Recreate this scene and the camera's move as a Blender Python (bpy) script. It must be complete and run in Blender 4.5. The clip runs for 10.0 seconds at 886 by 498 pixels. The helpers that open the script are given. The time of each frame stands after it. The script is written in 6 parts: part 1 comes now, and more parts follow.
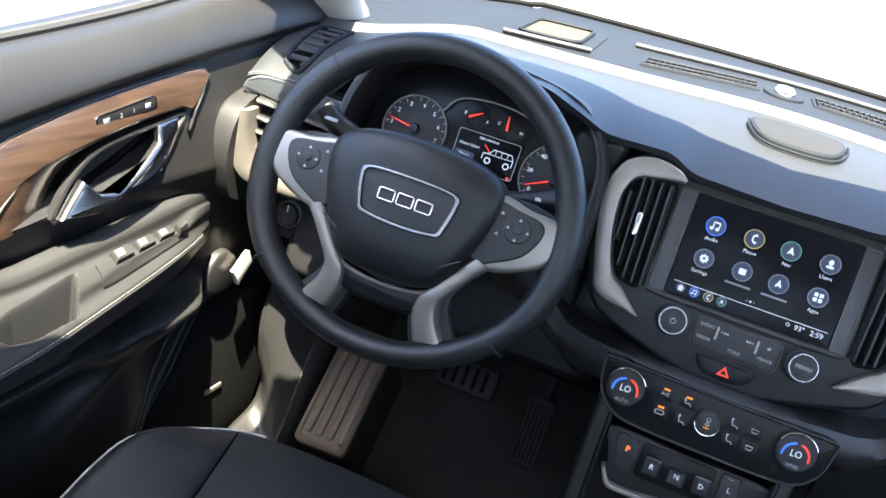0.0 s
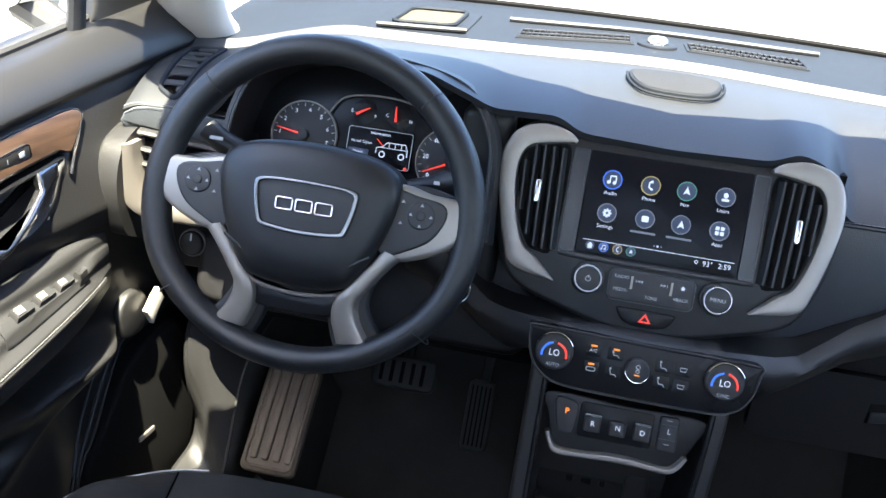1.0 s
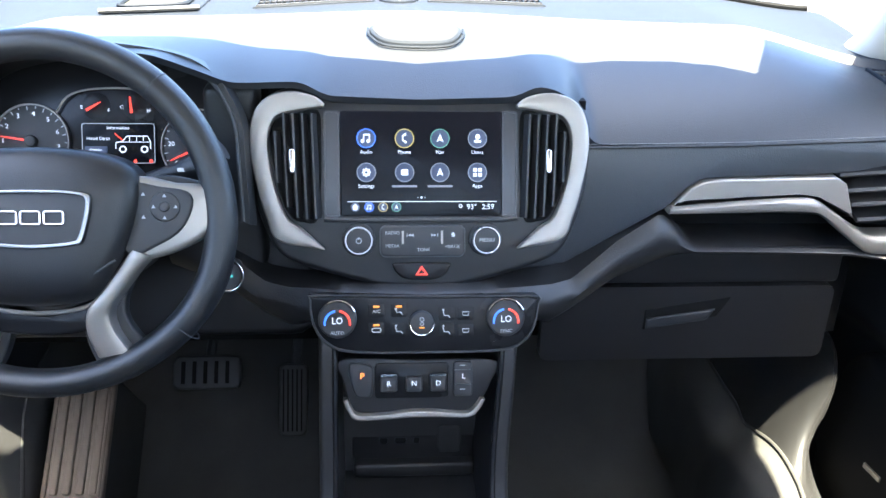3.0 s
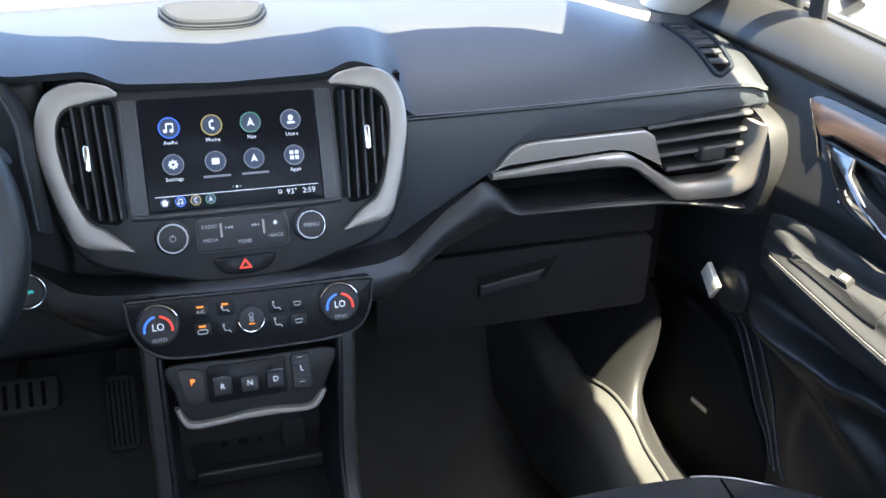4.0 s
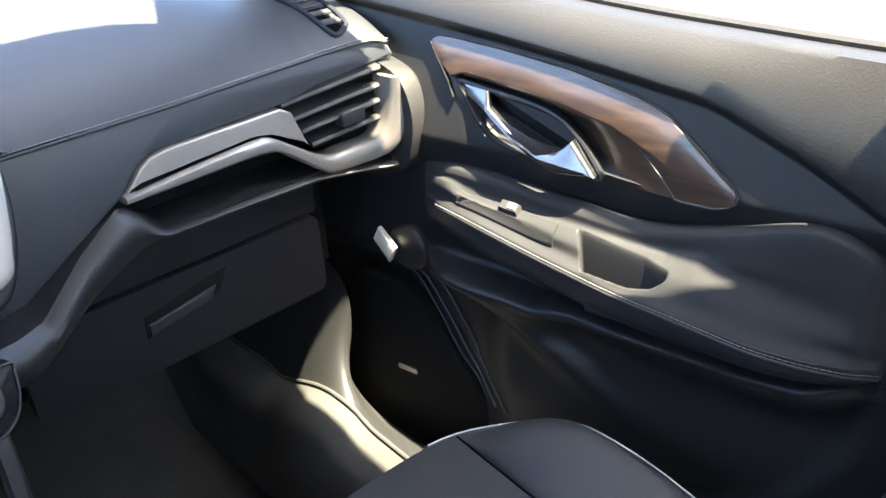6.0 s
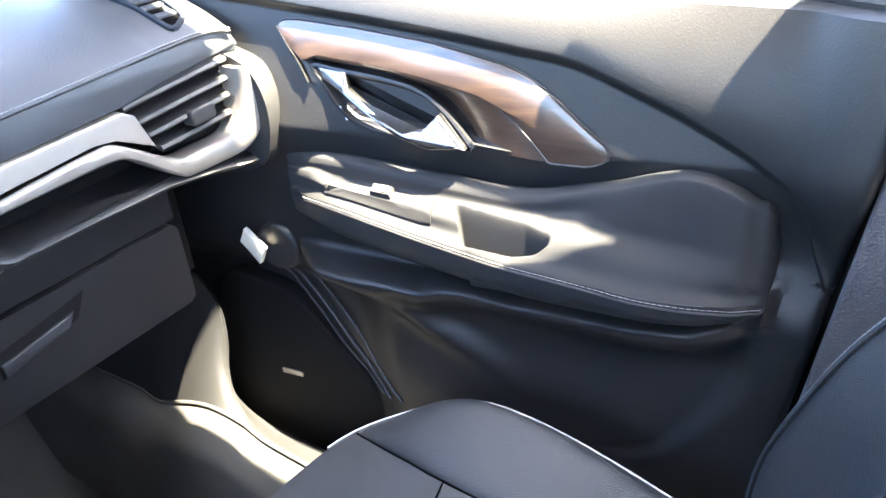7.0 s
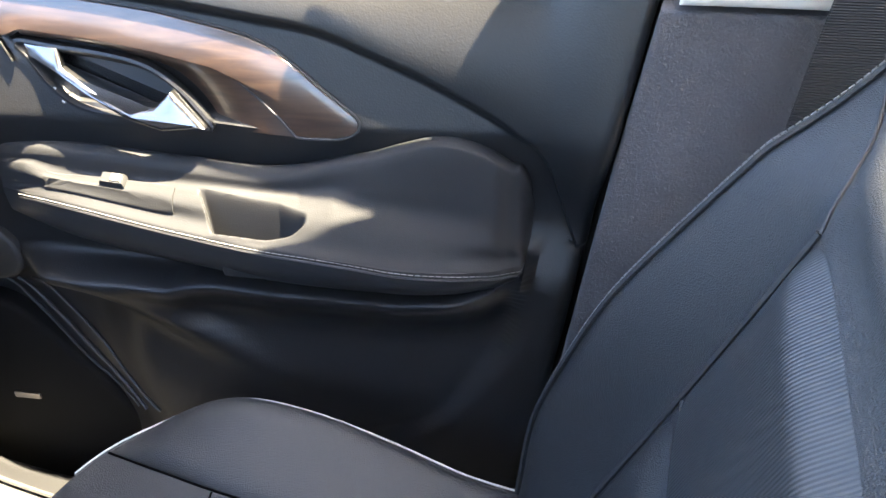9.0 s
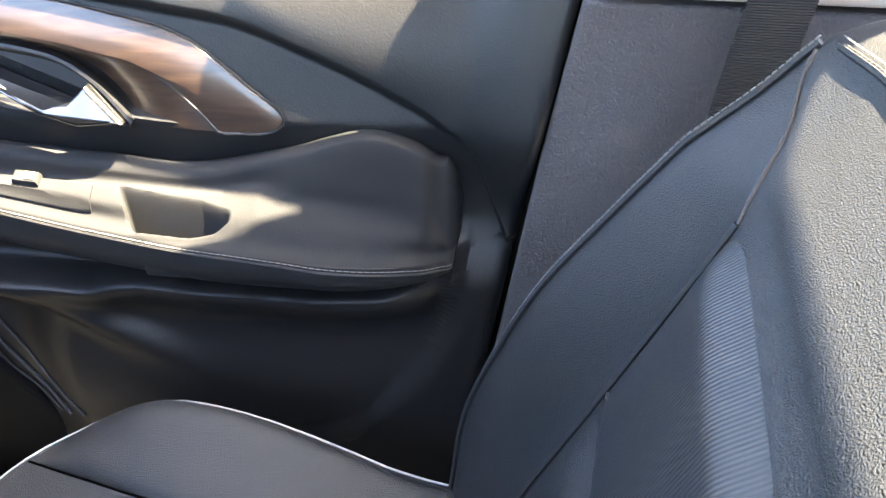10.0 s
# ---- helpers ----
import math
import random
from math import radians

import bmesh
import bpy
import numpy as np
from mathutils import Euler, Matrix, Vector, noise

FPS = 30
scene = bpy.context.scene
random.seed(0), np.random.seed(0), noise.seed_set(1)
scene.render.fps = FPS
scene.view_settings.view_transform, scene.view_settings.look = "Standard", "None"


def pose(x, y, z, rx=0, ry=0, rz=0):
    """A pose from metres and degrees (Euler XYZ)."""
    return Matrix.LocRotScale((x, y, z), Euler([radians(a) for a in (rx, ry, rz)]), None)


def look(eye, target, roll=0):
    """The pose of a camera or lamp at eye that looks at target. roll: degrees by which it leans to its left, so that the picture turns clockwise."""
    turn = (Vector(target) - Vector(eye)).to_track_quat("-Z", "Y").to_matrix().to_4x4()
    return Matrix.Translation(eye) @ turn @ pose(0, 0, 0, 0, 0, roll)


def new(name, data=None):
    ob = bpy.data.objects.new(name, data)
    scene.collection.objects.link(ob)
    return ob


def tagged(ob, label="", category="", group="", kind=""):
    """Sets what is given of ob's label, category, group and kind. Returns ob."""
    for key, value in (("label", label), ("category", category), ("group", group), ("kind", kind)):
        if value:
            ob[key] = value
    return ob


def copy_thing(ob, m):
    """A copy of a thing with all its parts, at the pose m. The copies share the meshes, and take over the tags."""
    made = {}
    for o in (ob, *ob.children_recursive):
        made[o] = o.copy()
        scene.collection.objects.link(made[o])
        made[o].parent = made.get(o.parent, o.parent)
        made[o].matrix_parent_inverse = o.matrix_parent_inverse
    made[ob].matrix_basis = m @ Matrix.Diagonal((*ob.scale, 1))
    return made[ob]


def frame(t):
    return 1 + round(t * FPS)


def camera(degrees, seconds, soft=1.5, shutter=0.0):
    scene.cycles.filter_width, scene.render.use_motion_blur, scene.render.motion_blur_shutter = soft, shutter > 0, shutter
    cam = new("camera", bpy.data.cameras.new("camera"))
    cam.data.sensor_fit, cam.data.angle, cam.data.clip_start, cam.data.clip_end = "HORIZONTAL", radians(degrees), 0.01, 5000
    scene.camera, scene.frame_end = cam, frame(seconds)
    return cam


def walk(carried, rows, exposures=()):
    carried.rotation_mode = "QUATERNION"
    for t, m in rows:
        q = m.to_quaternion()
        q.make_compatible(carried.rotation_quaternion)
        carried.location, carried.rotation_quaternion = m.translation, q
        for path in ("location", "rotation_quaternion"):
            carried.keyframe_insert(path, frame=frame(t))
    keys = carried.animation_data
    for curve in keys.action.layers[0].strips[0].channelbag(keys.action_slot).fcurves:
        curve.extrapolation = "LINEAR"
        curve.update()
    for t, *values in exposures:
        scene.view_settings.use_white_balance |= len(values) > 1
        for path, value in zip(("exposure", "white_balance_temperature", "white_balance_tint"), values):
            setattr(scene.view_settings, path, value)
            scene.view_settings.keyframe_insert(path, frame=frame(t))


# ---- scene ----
cam = camera(54.8, 10.0)
PATH = [
    (0, (-0.129, -0.966, 1.133), (-0.562, 0.806, 0.314), 14.4),
    (0.5, (-0.122, -0.966, 1.13), (-0.429, 0.845, 0.339), 11.0),
    (1, (-0.111, -0.964, 1.125), (-0.376, 0.855, 0.338), 6.5),
    (1.5, (-0.095, -0.959, 1.118), (-0.293, 0.861, 0.314), 3.1),
    (2, (-0.075, -0.955, 1.112), (-0.184, 0.872, 0.305), 1.5),
    (3.5, (-0.044, -0.932, 1.114), (0.285, 0.858, 0.284), 1.6),
    (4, (-0.039, -0.914, 1.109), (0.49, 0.81, 0.244), 0.9),
    (4.5, (-0.03, -0.897, 1.1), (0.68, 0.759, 0.231), -0.8),
    (5, (-0.031, -0.865, 1.091), (0.881, 0.683, 0.213), -2.3),
    (5.5, (-0.024, -0.843, 1.087), (1.049, 0.587, 0.191), -3.1),
    (7, (-0.013, -0.787, 1.06), (1.393, 0.259, 0.097), -6.6),
    (7.5, (-0.009, -0.785, 1.048), (1.469, 0.151, 0.079), -6.4),
    (8, (0.0, -0.777, 1.041), (1.543, 0.019, 0.047), -5.5),
    (8.5, (0.007, -0.771, 1.031), (1.611, -0.13, 0.023), -3.5),
    (9, (0.015, -0.773, 1.027), (1.649, -0.231, 0.009), -2.4),
    (9.5, (0.023, -0.776, 1.021), (1.673, -0.305, -0.005), -1.6),
    (10, (0.028, -0.784, 1.025), (1.685, -0.371, -0.015), -1.2),
]
walk(cam, [(t, look(eye, target, roll)) for t, eye, target, roll in PATH],
     exposures=[(0.0, 4.03, 5560, 6), (1.0, 3.98, 5500, 6), (2.0, 4.93, 5410, 5), (3.5, 4.66, 5500, 5), (4.0, 4.28, 5580, 5), (4.5, 4.03, 5650, 6), (5.5, 4.10, 5800, 6), (7.0, 5.82, 5680, 8), (7.5, 5.36, 5800, 9), (8.0, 5.28, 5830, 9), (8.5, 5.22, 5910, 9), (9.5, 5.32, 6100, 9), (10.0, 5.45, 6200, 9)])

# ---- light ----
SUN_EL, SUN_AZ = radians(67.3), radians(169)      # high sun from behind the car, a little to the right
world = bpy.data.worlds.new("sky")
scene.world = world
world.use_nodes = True
wn = world.node_tree.nodes
sky = wn.new("ShaderNodeTexSky")
sky.sky_type, sky.sun_disc = "NISHITA", False
sky.sun_elevation, sky.sun_rotation = SUN_EL, SUN_AZ
sky.dust_density = 4.0
wn["Background"].inputs["Strength"].default_value = 0.076
world.node_tree.links.new(sky.outputs["Color"], wn["Background"].inputs["Color"])
sun_data = bpy.data.lights.new("sun", "SUN")
sun_data.energy, sun_data.angle, sun_data.color = 4.6, radians(0.53), (1.0, 0.81, 0.53)
sun = new("sun", sun_data)
SUN_DIR = Vector((math.sin(SUN_AZ) * math.cos(SUN_EL), math.cos(SUN_AZ) * math.cos(SUN_EL), math.sin(SUN_EL)))
sun.matrix_world = look(SUN_DIR * 20, (0, 0, 0))

# ---- materials ----


def material(name, color, rough=0.5, metal=0.0, bump=0.0, scale=300.0, vary=0.15, coat=0.0, kind="noise", spec=0.5):
    """A surface with a base colour that varies at two scales and a fine relief."""
    m = bpy.data.materials.new(name)
    m.use_nodes = True
    nt = m.node_tree
    b = nt.nodes["Principled BSDF"]
    b.inputs["Metallic"].default_value = metal
    b.inputs["Coat Weight"].default_value = coat
    b.inputs["Specular IOR Level"].default_value = spec
    tc = nt.nodes.new("ShaderNodeTexCoord")
    big = nt.nodes.new("ShaderNodeTexNoise")
    big.inputs["Scale"].default_value, big.inputs["Detail"].default_value = 9.0, 6.0
    nt.links.new(tc.outputs["Object"], big.inputs["Vector"])
    mix = nt.nodes.new("ShaderNodeMix")
    mix.data_type = "RGBA"
    mix.inputs["A"].default_value = (*[c * (1 - vary) for c in color], 1)
    mix.inputs["B"].default_value = (*[min(1, c * (1 + vary)) for c in color], 1)
    nt.links.new(big.outputs["Fac"], mix.inputs["Factor"])
    nt.links.new(mix.outputs["Result"], b.inputs["Base Color"])
    mr = nt.nodes.new("ShaderNodeMapRange")
    mr.inputs["To Min"].default_value, mr.inputs["To Max"].default_value = max(0.02, rough - 0.06), min(1, rough + 0.06)
    nt.links.new(big.outputs["Fac"], mr.inputs["Value"])
    nt.links.new(mr.outputs["Result"], b.inputs["Roughness"])
    if bump:
        if kind == "grain":
            tex = nt.nodes.new("ShaderNodeTexVoronoi")
            tex.feature = "SMOOTH_F1"
            out = tex.outputs["Distance"]
        else:
            tex = nt.nodes.new("ShaderNodeTexNoise")
            tex.inputs["Detail"].default_value = 3.0
            out = tex.outputs["Fac"]
        tex.inputs["Scale"].default_value = scale
        nt.links.new(tc.outputs["Object"], tex.inputs["Vector"])
        bp = nt.nodes.new("ShaderNodeBump")
        bp.inputs["Strength"].default_value, bp.inputs["Distance"].default_value = bump, 0.001
        nt.links.new(out, bp.inputs["Height"])
        nt.links.new(bp.outputs["Normal"], b.inputs["Normal"])
    return m


def glow(name, color, strength):
    """A lit sign, lamp or display mark."""
    m = bpy.data.materials.new(name)
    m.use_nodes = True
    b = m.node_tree.nodes["Principled BSDF"]
    b.inputs["Base Color"].default_value = (*[c * 0.3 for c in color], 1)
    b.inputs["Emission Color"].default_value = (*color, 1)
    b.inputs["Emission Strength"].default_value = strength
    return m


def wood_material():
    m = material("walnut_veneer", (0.16, 0.075, 0.035), 0.30, coat=0.7)
    m.node_tree.nodes["Principled BSDF"].inputs["Coat Roughness"].default_value = 0.12
    nt = m.node_tree
    b = nt.nodes["Principled BSDF"]
    tc = nt.nodes.new("ShaderNodeTexCoord")
    mp = nt.nodes.new("ShaderNodeMapping")
    mp.inputs["Scale"].default_value = (6, 2.2, 24)
    mp.inputs["Rotation"].default_value = (radians(8), 0, 0)
    nt.links.new(tc.outputs["Object"], mp.inputs["Vector"])
    no = nt.nodes.new("ShaderNodeTexNoise")
    no.inputs["Scale"].default_value, no.inputs["Detail"].default_value, no.inputs["Distortion"].default_value = 4.0, 8.0, 1.2
    nt.links.new(mp.outputs["Vector"], no.inputs["Vector"])
    cr = nt.nodes.new("ShaderNodeValToRGB")
    cr.color_ramp.elements[0].position, cr.color_ramp.elements[0].color = 0.30, (0.022, 0.0135, 0.0095, 1)
    cr.color_ramp.elements[1].position, cr.color_ramp.elements[1].color = 0.75, (0.070, 0.043, 0.028, 1)
    nt.links.new(no.outputs["Fac"], cr.inputs["Fac"])
    nt.links.new(cr.outputs["Color"], b.inputs["Base Color"])
    return m


def ridged(m, scale, strength, axis="Z"):
    """Adds fine parallel ribs to a material."""
    nt = m.node_tree
    b = nt.nodes["Principled BSDF"]
    tc = nt.nodes.new("ShaderNodeTexCoord")
    wv = nt.nodes.new("ShaderNodeTexWave")
    wv.bands_direction = axis
    wv.inputs["Scale"].default_value, wv.inputs["Distortion"].default_value = scale, 0.3
    nt.links.new(tc.outputs["Object"], wv.inputs["Vector"])
    bp = nt.nodes.new("ShaderNodeBump")
    bp.inputs["Strength"].default_value, bp.inputs["Distance"].default_value = strength, 0.0015
    nt.links.new(wv.outputs["Fac"], bp.inputs["Height"])
    nt.links.new(bp.outputs["Normal"], b.inputs["Normal"])
    return m


LEATHER = material("black_leather", (0.0160, 0.0170, 0.0185), 0.48, bump=0.62, scale=1000, kind="grain", spec=0.40)
PERFORATED = ridged(material("perforated_leather", (0.0175, 0.0190, 0.0210), 0.48), 95, 0.22, "X")
SKIN = material("fine_grained_skin", (0.0250, 0.0253, 0.0265), 0.42, bump=0.16, scale=900, kind="grain", spec=0.07)
LABEL = material("pale_label", (0.50, 0.48, 0.43), 0.5)
SOFT = material("soft_touch_black", (0.0112, 0.0112, 0.0118), 0.44, bump=0.18, scale=600, kind="grain", spec=0.40)
PLASTIC = material("moulded_black_plastic", (0.016, 0.016, 0.0165), 0.46, bump=0.3, scale=800, spec=0.45)
STACK = material("black_centre_plastic", (0.009, 0.009, 0.010), 0.42, bump=0.2, scale=800, spec=0.4)
DASHTOP = material("dash_top_skin", (0.0185, 0.020, 0.0225), 0.46, bump=0.25, scale=700, kind="grain", spec=0.34)
COWL = material("cowl_plastic", (0.012, 0.014, 0.018), 0.6, bump=0.2, scale=900, spec=0.06)
# near-black colour that stands for the shade in vent slots and seat seams
SHADE_BLACK = material("groove_shade_black", (0.0012, 0.0012, 0.0013), 0.9, spec=0.02)
RIMLEATHER = material("smooth_rim_leather", (0.0135, 0.0142, 0.0155), 0.36, bump=0.22, scale=1700, kind="grain", spec=0.42)
PIPING = material("pale_seat_piping", (0.42, 0.42, 0.41), 0.5, vary=0.1)
FASCIASKIN = material("fascia_skin", (0.034, 0.038, 0.0435), 0.40, bump=0.25, scale=700, kind="grain", spec=0.7)
SPEAKER = material("speaker_cloth", (0.0135, 0.0140, 0.0155), 0.75, bump=0.5, scale=1400, vary=0.2, spec=0.25)
SATINGREY = material("grey_vent_plastic", (0.020, 0.021, 0.024), 0.5, spec=0.3)
TRAYMAT = material("pale_tray_mat", (0.030, 0.026, 0.015), 0.8, bump=0.3, scale=900)
MATT = material("matt_black_plastic", (0.0208, 0.0208, 0.0216), 0.6, bump=0.1, scale=900)
GLOSS = material("piano_black", (0.010, 0.010, 0.011), 0.26, spec=0.16)
SILVER = material("satin_aluminium_paint", (0.26, 0.24, 0.215), 0.40, metal=0.6, vary=0.08)
CHROME = material("bright_chrome", (0.62, 0.62, 0.63), 0.11, metal=1.0, vary=0.02)
RINGMETAL = material("dark_ring_metal", (0.40, 0.40, 0.42), 0.28, metal=1.0, vary=0.02)
SATIN = material("brushed_chrome", (0.22, 0.22, 0.23), 0.25, metal=1.0, vary=0.02)
RECESS = material("dark_recess_plastic", (0.010, 0.010, 0.011), 0.42, spec=0.4)
WOOD = wood_material()
CARPET = material("black_carpet", (0.044, 0.044, 0.042), 0.95, bump=0.9, scale=700, vary=0.4, spec=0.1)
# lightened and browned to stand for sunlight that misses the foot rest
RUBBER = material("sun_tinted_rubber", (0.118, 0.092, 0.068), 0.7, bump=0.2, scale=500)
BEIGE = material("light_headliner_cloth", (0.52, 0.48, 0.42), 0.85, bump=0.25, scale=1500, vary=0.06)
FABRIC = material("charcoal_pillar_cloth", (0.072, 0.068, 0.071), 0.9, bump=1.6, scale=420, vary=0.35, spec=0.2)
WEBBING = ridged(material("belt_webbing", (0.012, 0.012, 0.014), 0.7, vary=0.3), 160, 0.9)
THREAD = material("pale_stitching_thread", (0.14, 0.14, 0.14), 0.7, vary=0.1)
# real black parts, and the shade of openings put into colour
BLACK = material("black_plastic_and_shade", (0.006, 0.006, 0.006), 0.8, spec=0.08)
GREYFRAME = material("screen_surround_grey", (0.0315, 0.0329, 0.0364), 0.35)
DISPLAY = material("display_glass", (0.006, 0.006, 0.008), 0.22, spec=0.10)
CONCRETE = material("pale_concrete", (0.25, 0.245, 0.23), 0.9, bump=0.3, scale=40)
PAINT = material("white_body_paint", (0.75, 0.75, 0.74), 0.2, coat=0.6, vary=0.02)
WHITE_GLOW = glow("white_symbol", (0.85, 0.88, 1.0), 0.055)
DIM_GLOW = glow("dim_symbol", (0.75, 0.78, 0.85), 0.018)
BLUE_GLOW = glow("blue_symbol", (0.08, 0.22, 1.0), 0.06)
RED_GLOW = glow("red_symbol", (1.0, 0.06, 0.03), 0.065)
AMBER_GLOW = glow("amber_symbol", (1.0, 0.30, 0.02), 0.075)
ORANGE_GLOW = glow("orange_park_symbol", (1.0, 0.20, 0.02), 0.14)
YELLOW_GLOW = glow("yellow_ring", (0.75, 0.55, 0.15), 0.03)
GREEN_GLOW = glow("green_ring", (0.15, 0.40, 0.28), 0.03)
GREY_GLOW = glow("grey_disc", (0.30, 0.32, 0.38), 0.025)
NAVY_GLOW = glow("navy_disc", (0.05, 0.07, 0.14), 0.02)
CYAN_GLOW = glow("teal_start_symbol", (0.1, 0.55, 0.5), 0.04)

# ---- building tools ----


def tilted(x, y, z, deg):
    """Frame on a panel that leans back: u to the right, v up the panel, n towards the seats."""
    a = radians(deg)
    return Matrix(((1, 0, 0, x), (0, math.sin(a), -math.cos(a), y), (0, math.cos(a), math.sin(a), z), (0, 0, 0, 1)))


def door_frame(side):
    """Frame on a door's inner face: a to the rear, z up, n into the cabin. side: 1 or -1."""
    k = math.hypot(1, 0.12)
    return Matrix(((side * 0.12 / k, 0, -side / k, side * 0.715), (-1 / k, 0, -0.12 / k, -0.35), (0, 1, 0, 0), (0, 0, 0, 1)))


def spline(pts, count, closed=False):
    """Catmull-Rom through the points, evenly resampled."""
    p = np.array(pts, float)
    n = len(p)
    ext = np.vstack([p[-1], p, p[0], p[1]]) if closed else np.vstack([2 * p[0] - p[1], p, 2 * p[-1] - p[-2]])
    out = []
    for i in range(n if closed else n - 1):
        a, b, c, d = ext[i:i + 4]
        for t in np.linspace(0, 1, 12, endpoint=False):
            out.append(0.5 * (2 * b + (c - a) * t + (2 * a - 5 * b + 4 * c - d) * t * t + (3 * b - a - 3 * c + d) * t ** 3))
    if not closed:
        out.append(p[-1])
    return resample(out, count, closed)


def resample(pts, count, closed=False):
    p = np.array(pts, float)
    if closed:
        p = np.vstack([p, p[:1]])
    s = np.r_[0, np.cumsum(np.linalg.norm(np.diff(p, axis=0), axis=1))]
    at = np.linspace(0, s[-1], count, endpoint=not closed)
    return np.stack([np.interp(at, s, p[:, k]) for k in range(p.shape[1])], 1)


def rounded(x0, y0, x1, y1, r, n=5):
    """Outline of a rectangle with round corners."""
    out = []
    for cx, cy, a0 in ((x1 - r, y1 - r, 0), (x0 + r, y1 - r, 90), (x0 + r, y0 + r, 180), (x1 - r, y0 + r, 270)):
        for k in range(n):
            a = radians(a0 + 90 * k / (n - 1))
            out.append((cx + r * math.cos(a), cy + r * math.sin(a)))
    return np.array(out)


def circle(cx, cy, r, n=32, ry=None):
    a = np.linspace(0, 2 * math.pi, n, endpoint=False)
    return np.stack([cx + r * np.cos(a), cy + (ry or r) * np.sin(a)], 1)


def inset(pts, d):
    p = np.array(pts, float)
    area = 0.5 * np.sum(p[:, 0] * np.roll(p[:, 1], -1) - np.roll(p[:, 0], -1) * p[:, 1])
    t = np.roll(p, -1, 0) - np.roll(p, 1, 0)
    t /= np.linalg.norm(t, axis=1)[:, None] + 1e-9
    return p + d * np.stack([-t[:, 1], t[:, 0]], 1) * np.sign(area)


def skin(bm, rings, closed=True, cap0=False, cap1=False):
    """Faces between rings of points of one count."""
    vs = [[bm.verts.new(tuple(map(float, q))) for q in ring] for ring in rings]
    n = len(vs[0])
    for a, b in zip(vs, vs[1:]):
        for i in range(n if closed else n - 1):
            j = (i + 1) % n
            bm.faces.new((a[i], a[j], b[j], b[i]))
    if cap0:
        bm.faces.new(vs[0][::-1])
    if cap1:
        bm.faces.new(vs[-1])
    return bm


def lift(pts2, n):
    return np.c_[pts2, np.full(len(pts2), n)]


def slab(outline, n0, n1, bevel=0.003, bm=None):
    """A plate with a rounded front edge, from depth n0 to n1."""
    bm = bm or bmesh.new()
    rings = [lift(outline, n0)]
    for k in range(4):
        a = radians(30 * k)
        rings.append(lift(inset(outline, bevel * (1 - math.cos(a))), n1 - bevel * (1 - math.sin(a))))
    return skin(bm, rings, True, True, True)


def hollow(outer, inner, n0, n1, crest=0.0, bm=None, closed=True):
    """A frame or band between two outlines of one count, with a rounded crest."""
    bm = bm or bmesh.new()
    outer, inner = np.array(outer, float), np.array(inner, float)
    rings = [lift(outer, n0)]
    for f in (0.0, 0.06, 0.2, 0.5, 0.8, 0.94, 1.0):
        h = n1 + crest * (1 - (2 * f - 1) ** 4) - (0.0015 if f in (0.0, 1.0) else 0)
        rings.append(lift(outer * (1 - f) + inner * f, h))
    rings.append(lift(inner, n0))
    skin(bm, rings, closed)
    if not closed:
        for i in (0, -1):
            bm.verts.ensure_lookup_table()
            n = len(outer)
            k = 0 if i == 0 else n - 1
            base = len(bm.verts) - n * len(rings)
            bm.faces.new([bm.verts[base + r * n + k] for r in range(len(rings))])
    return bm


def tube(path, radius, closed=False, sides=8, flat=1.0, bm=None):
    """A round bar along a 3D path."""
    bm = bm or bmesh.new()
    p = np.array(path, float)
    t = (np.roll(p, -1, 0) - np.roll(p, 1, 0)) if closed else np.gradient(p, axis=0)
    t /= np.linalg.norm(t, axis=1)[:, None] + 1e-12
    ref = np.array((0.1, 0.2, 1.0))
    rings, r = [], np.broadcast_to(radius, (len(p),))
    for q, d, rad in zip(p, t, r):
        a = np.cross(d, ref)
        a /= np.linalg.norm(a) + 1e-12
        b = np.cross(d, a)
        ang = np.linspace(0, 2 * math.pi, sides, endpoint=False)
        rings.append(q + rad * (np.cos(ang)[:, None] * a + flat * np.sin(ang)[:, None] * b))
    if closed:
        rings.append(rings[0])
    skin(bm, rings, True, not closed, not closed)
    return bm


def dashes(path, length, radius, gap=0.5, bm=None):
    """Stitches along a path."""
    bm = bm or bmesh.new()
    p = np.array(path, float)
    total = np.linalg.norm(np.diff(p, axis=0), axis=1).sum()
    q = resample(p, max(4, int(total / length) * 2))
    for a, b in zip(q[0::2], q[1::2]):
        tube([a, a + (b - a) * 1.55], radius, sides=4, bm=bm)
    return bm


def grid(fn, us, vs, bm=None):
    """A sheet of points fn(u, v)."""
    return skin(bm or bmesh.new(), [[fn(u, v) for u in us] for v in vs], False)


def sheet(rows, off, bm=None):
    """A sheet of rows of points, given thickness by the offset, with closed edges."""
    bm = bm or bmesh.new()
    r = np.array(rows, float)
    back = r + np.array(off)
    skin(bm, r, False)
    skin(bm, back[:, ::-1], False)
    for a, b in ((r[0], back[0]), (r[-1], back[-1]), (r[:, 0], back[:, 0]), (r[:, -1], back[:, -1])):
        skin(bm, [a, b], False)
    return bm


def box(x0, y0, z0, x1, y1, z1, bm=None, bevel=0.0):
    bm = bm or bmesh.new()
    if bevel:
        return slab(rounded(x0, y0, x1, y1, bevel, 4), z0, z1, bevel * 0.6, bm)
    return skin(bm, [[(x0, y0, z), (x1, y0, z), (x1, y1, z), (x0, y1, z)] for z in (z0, z1)], True, True, True)


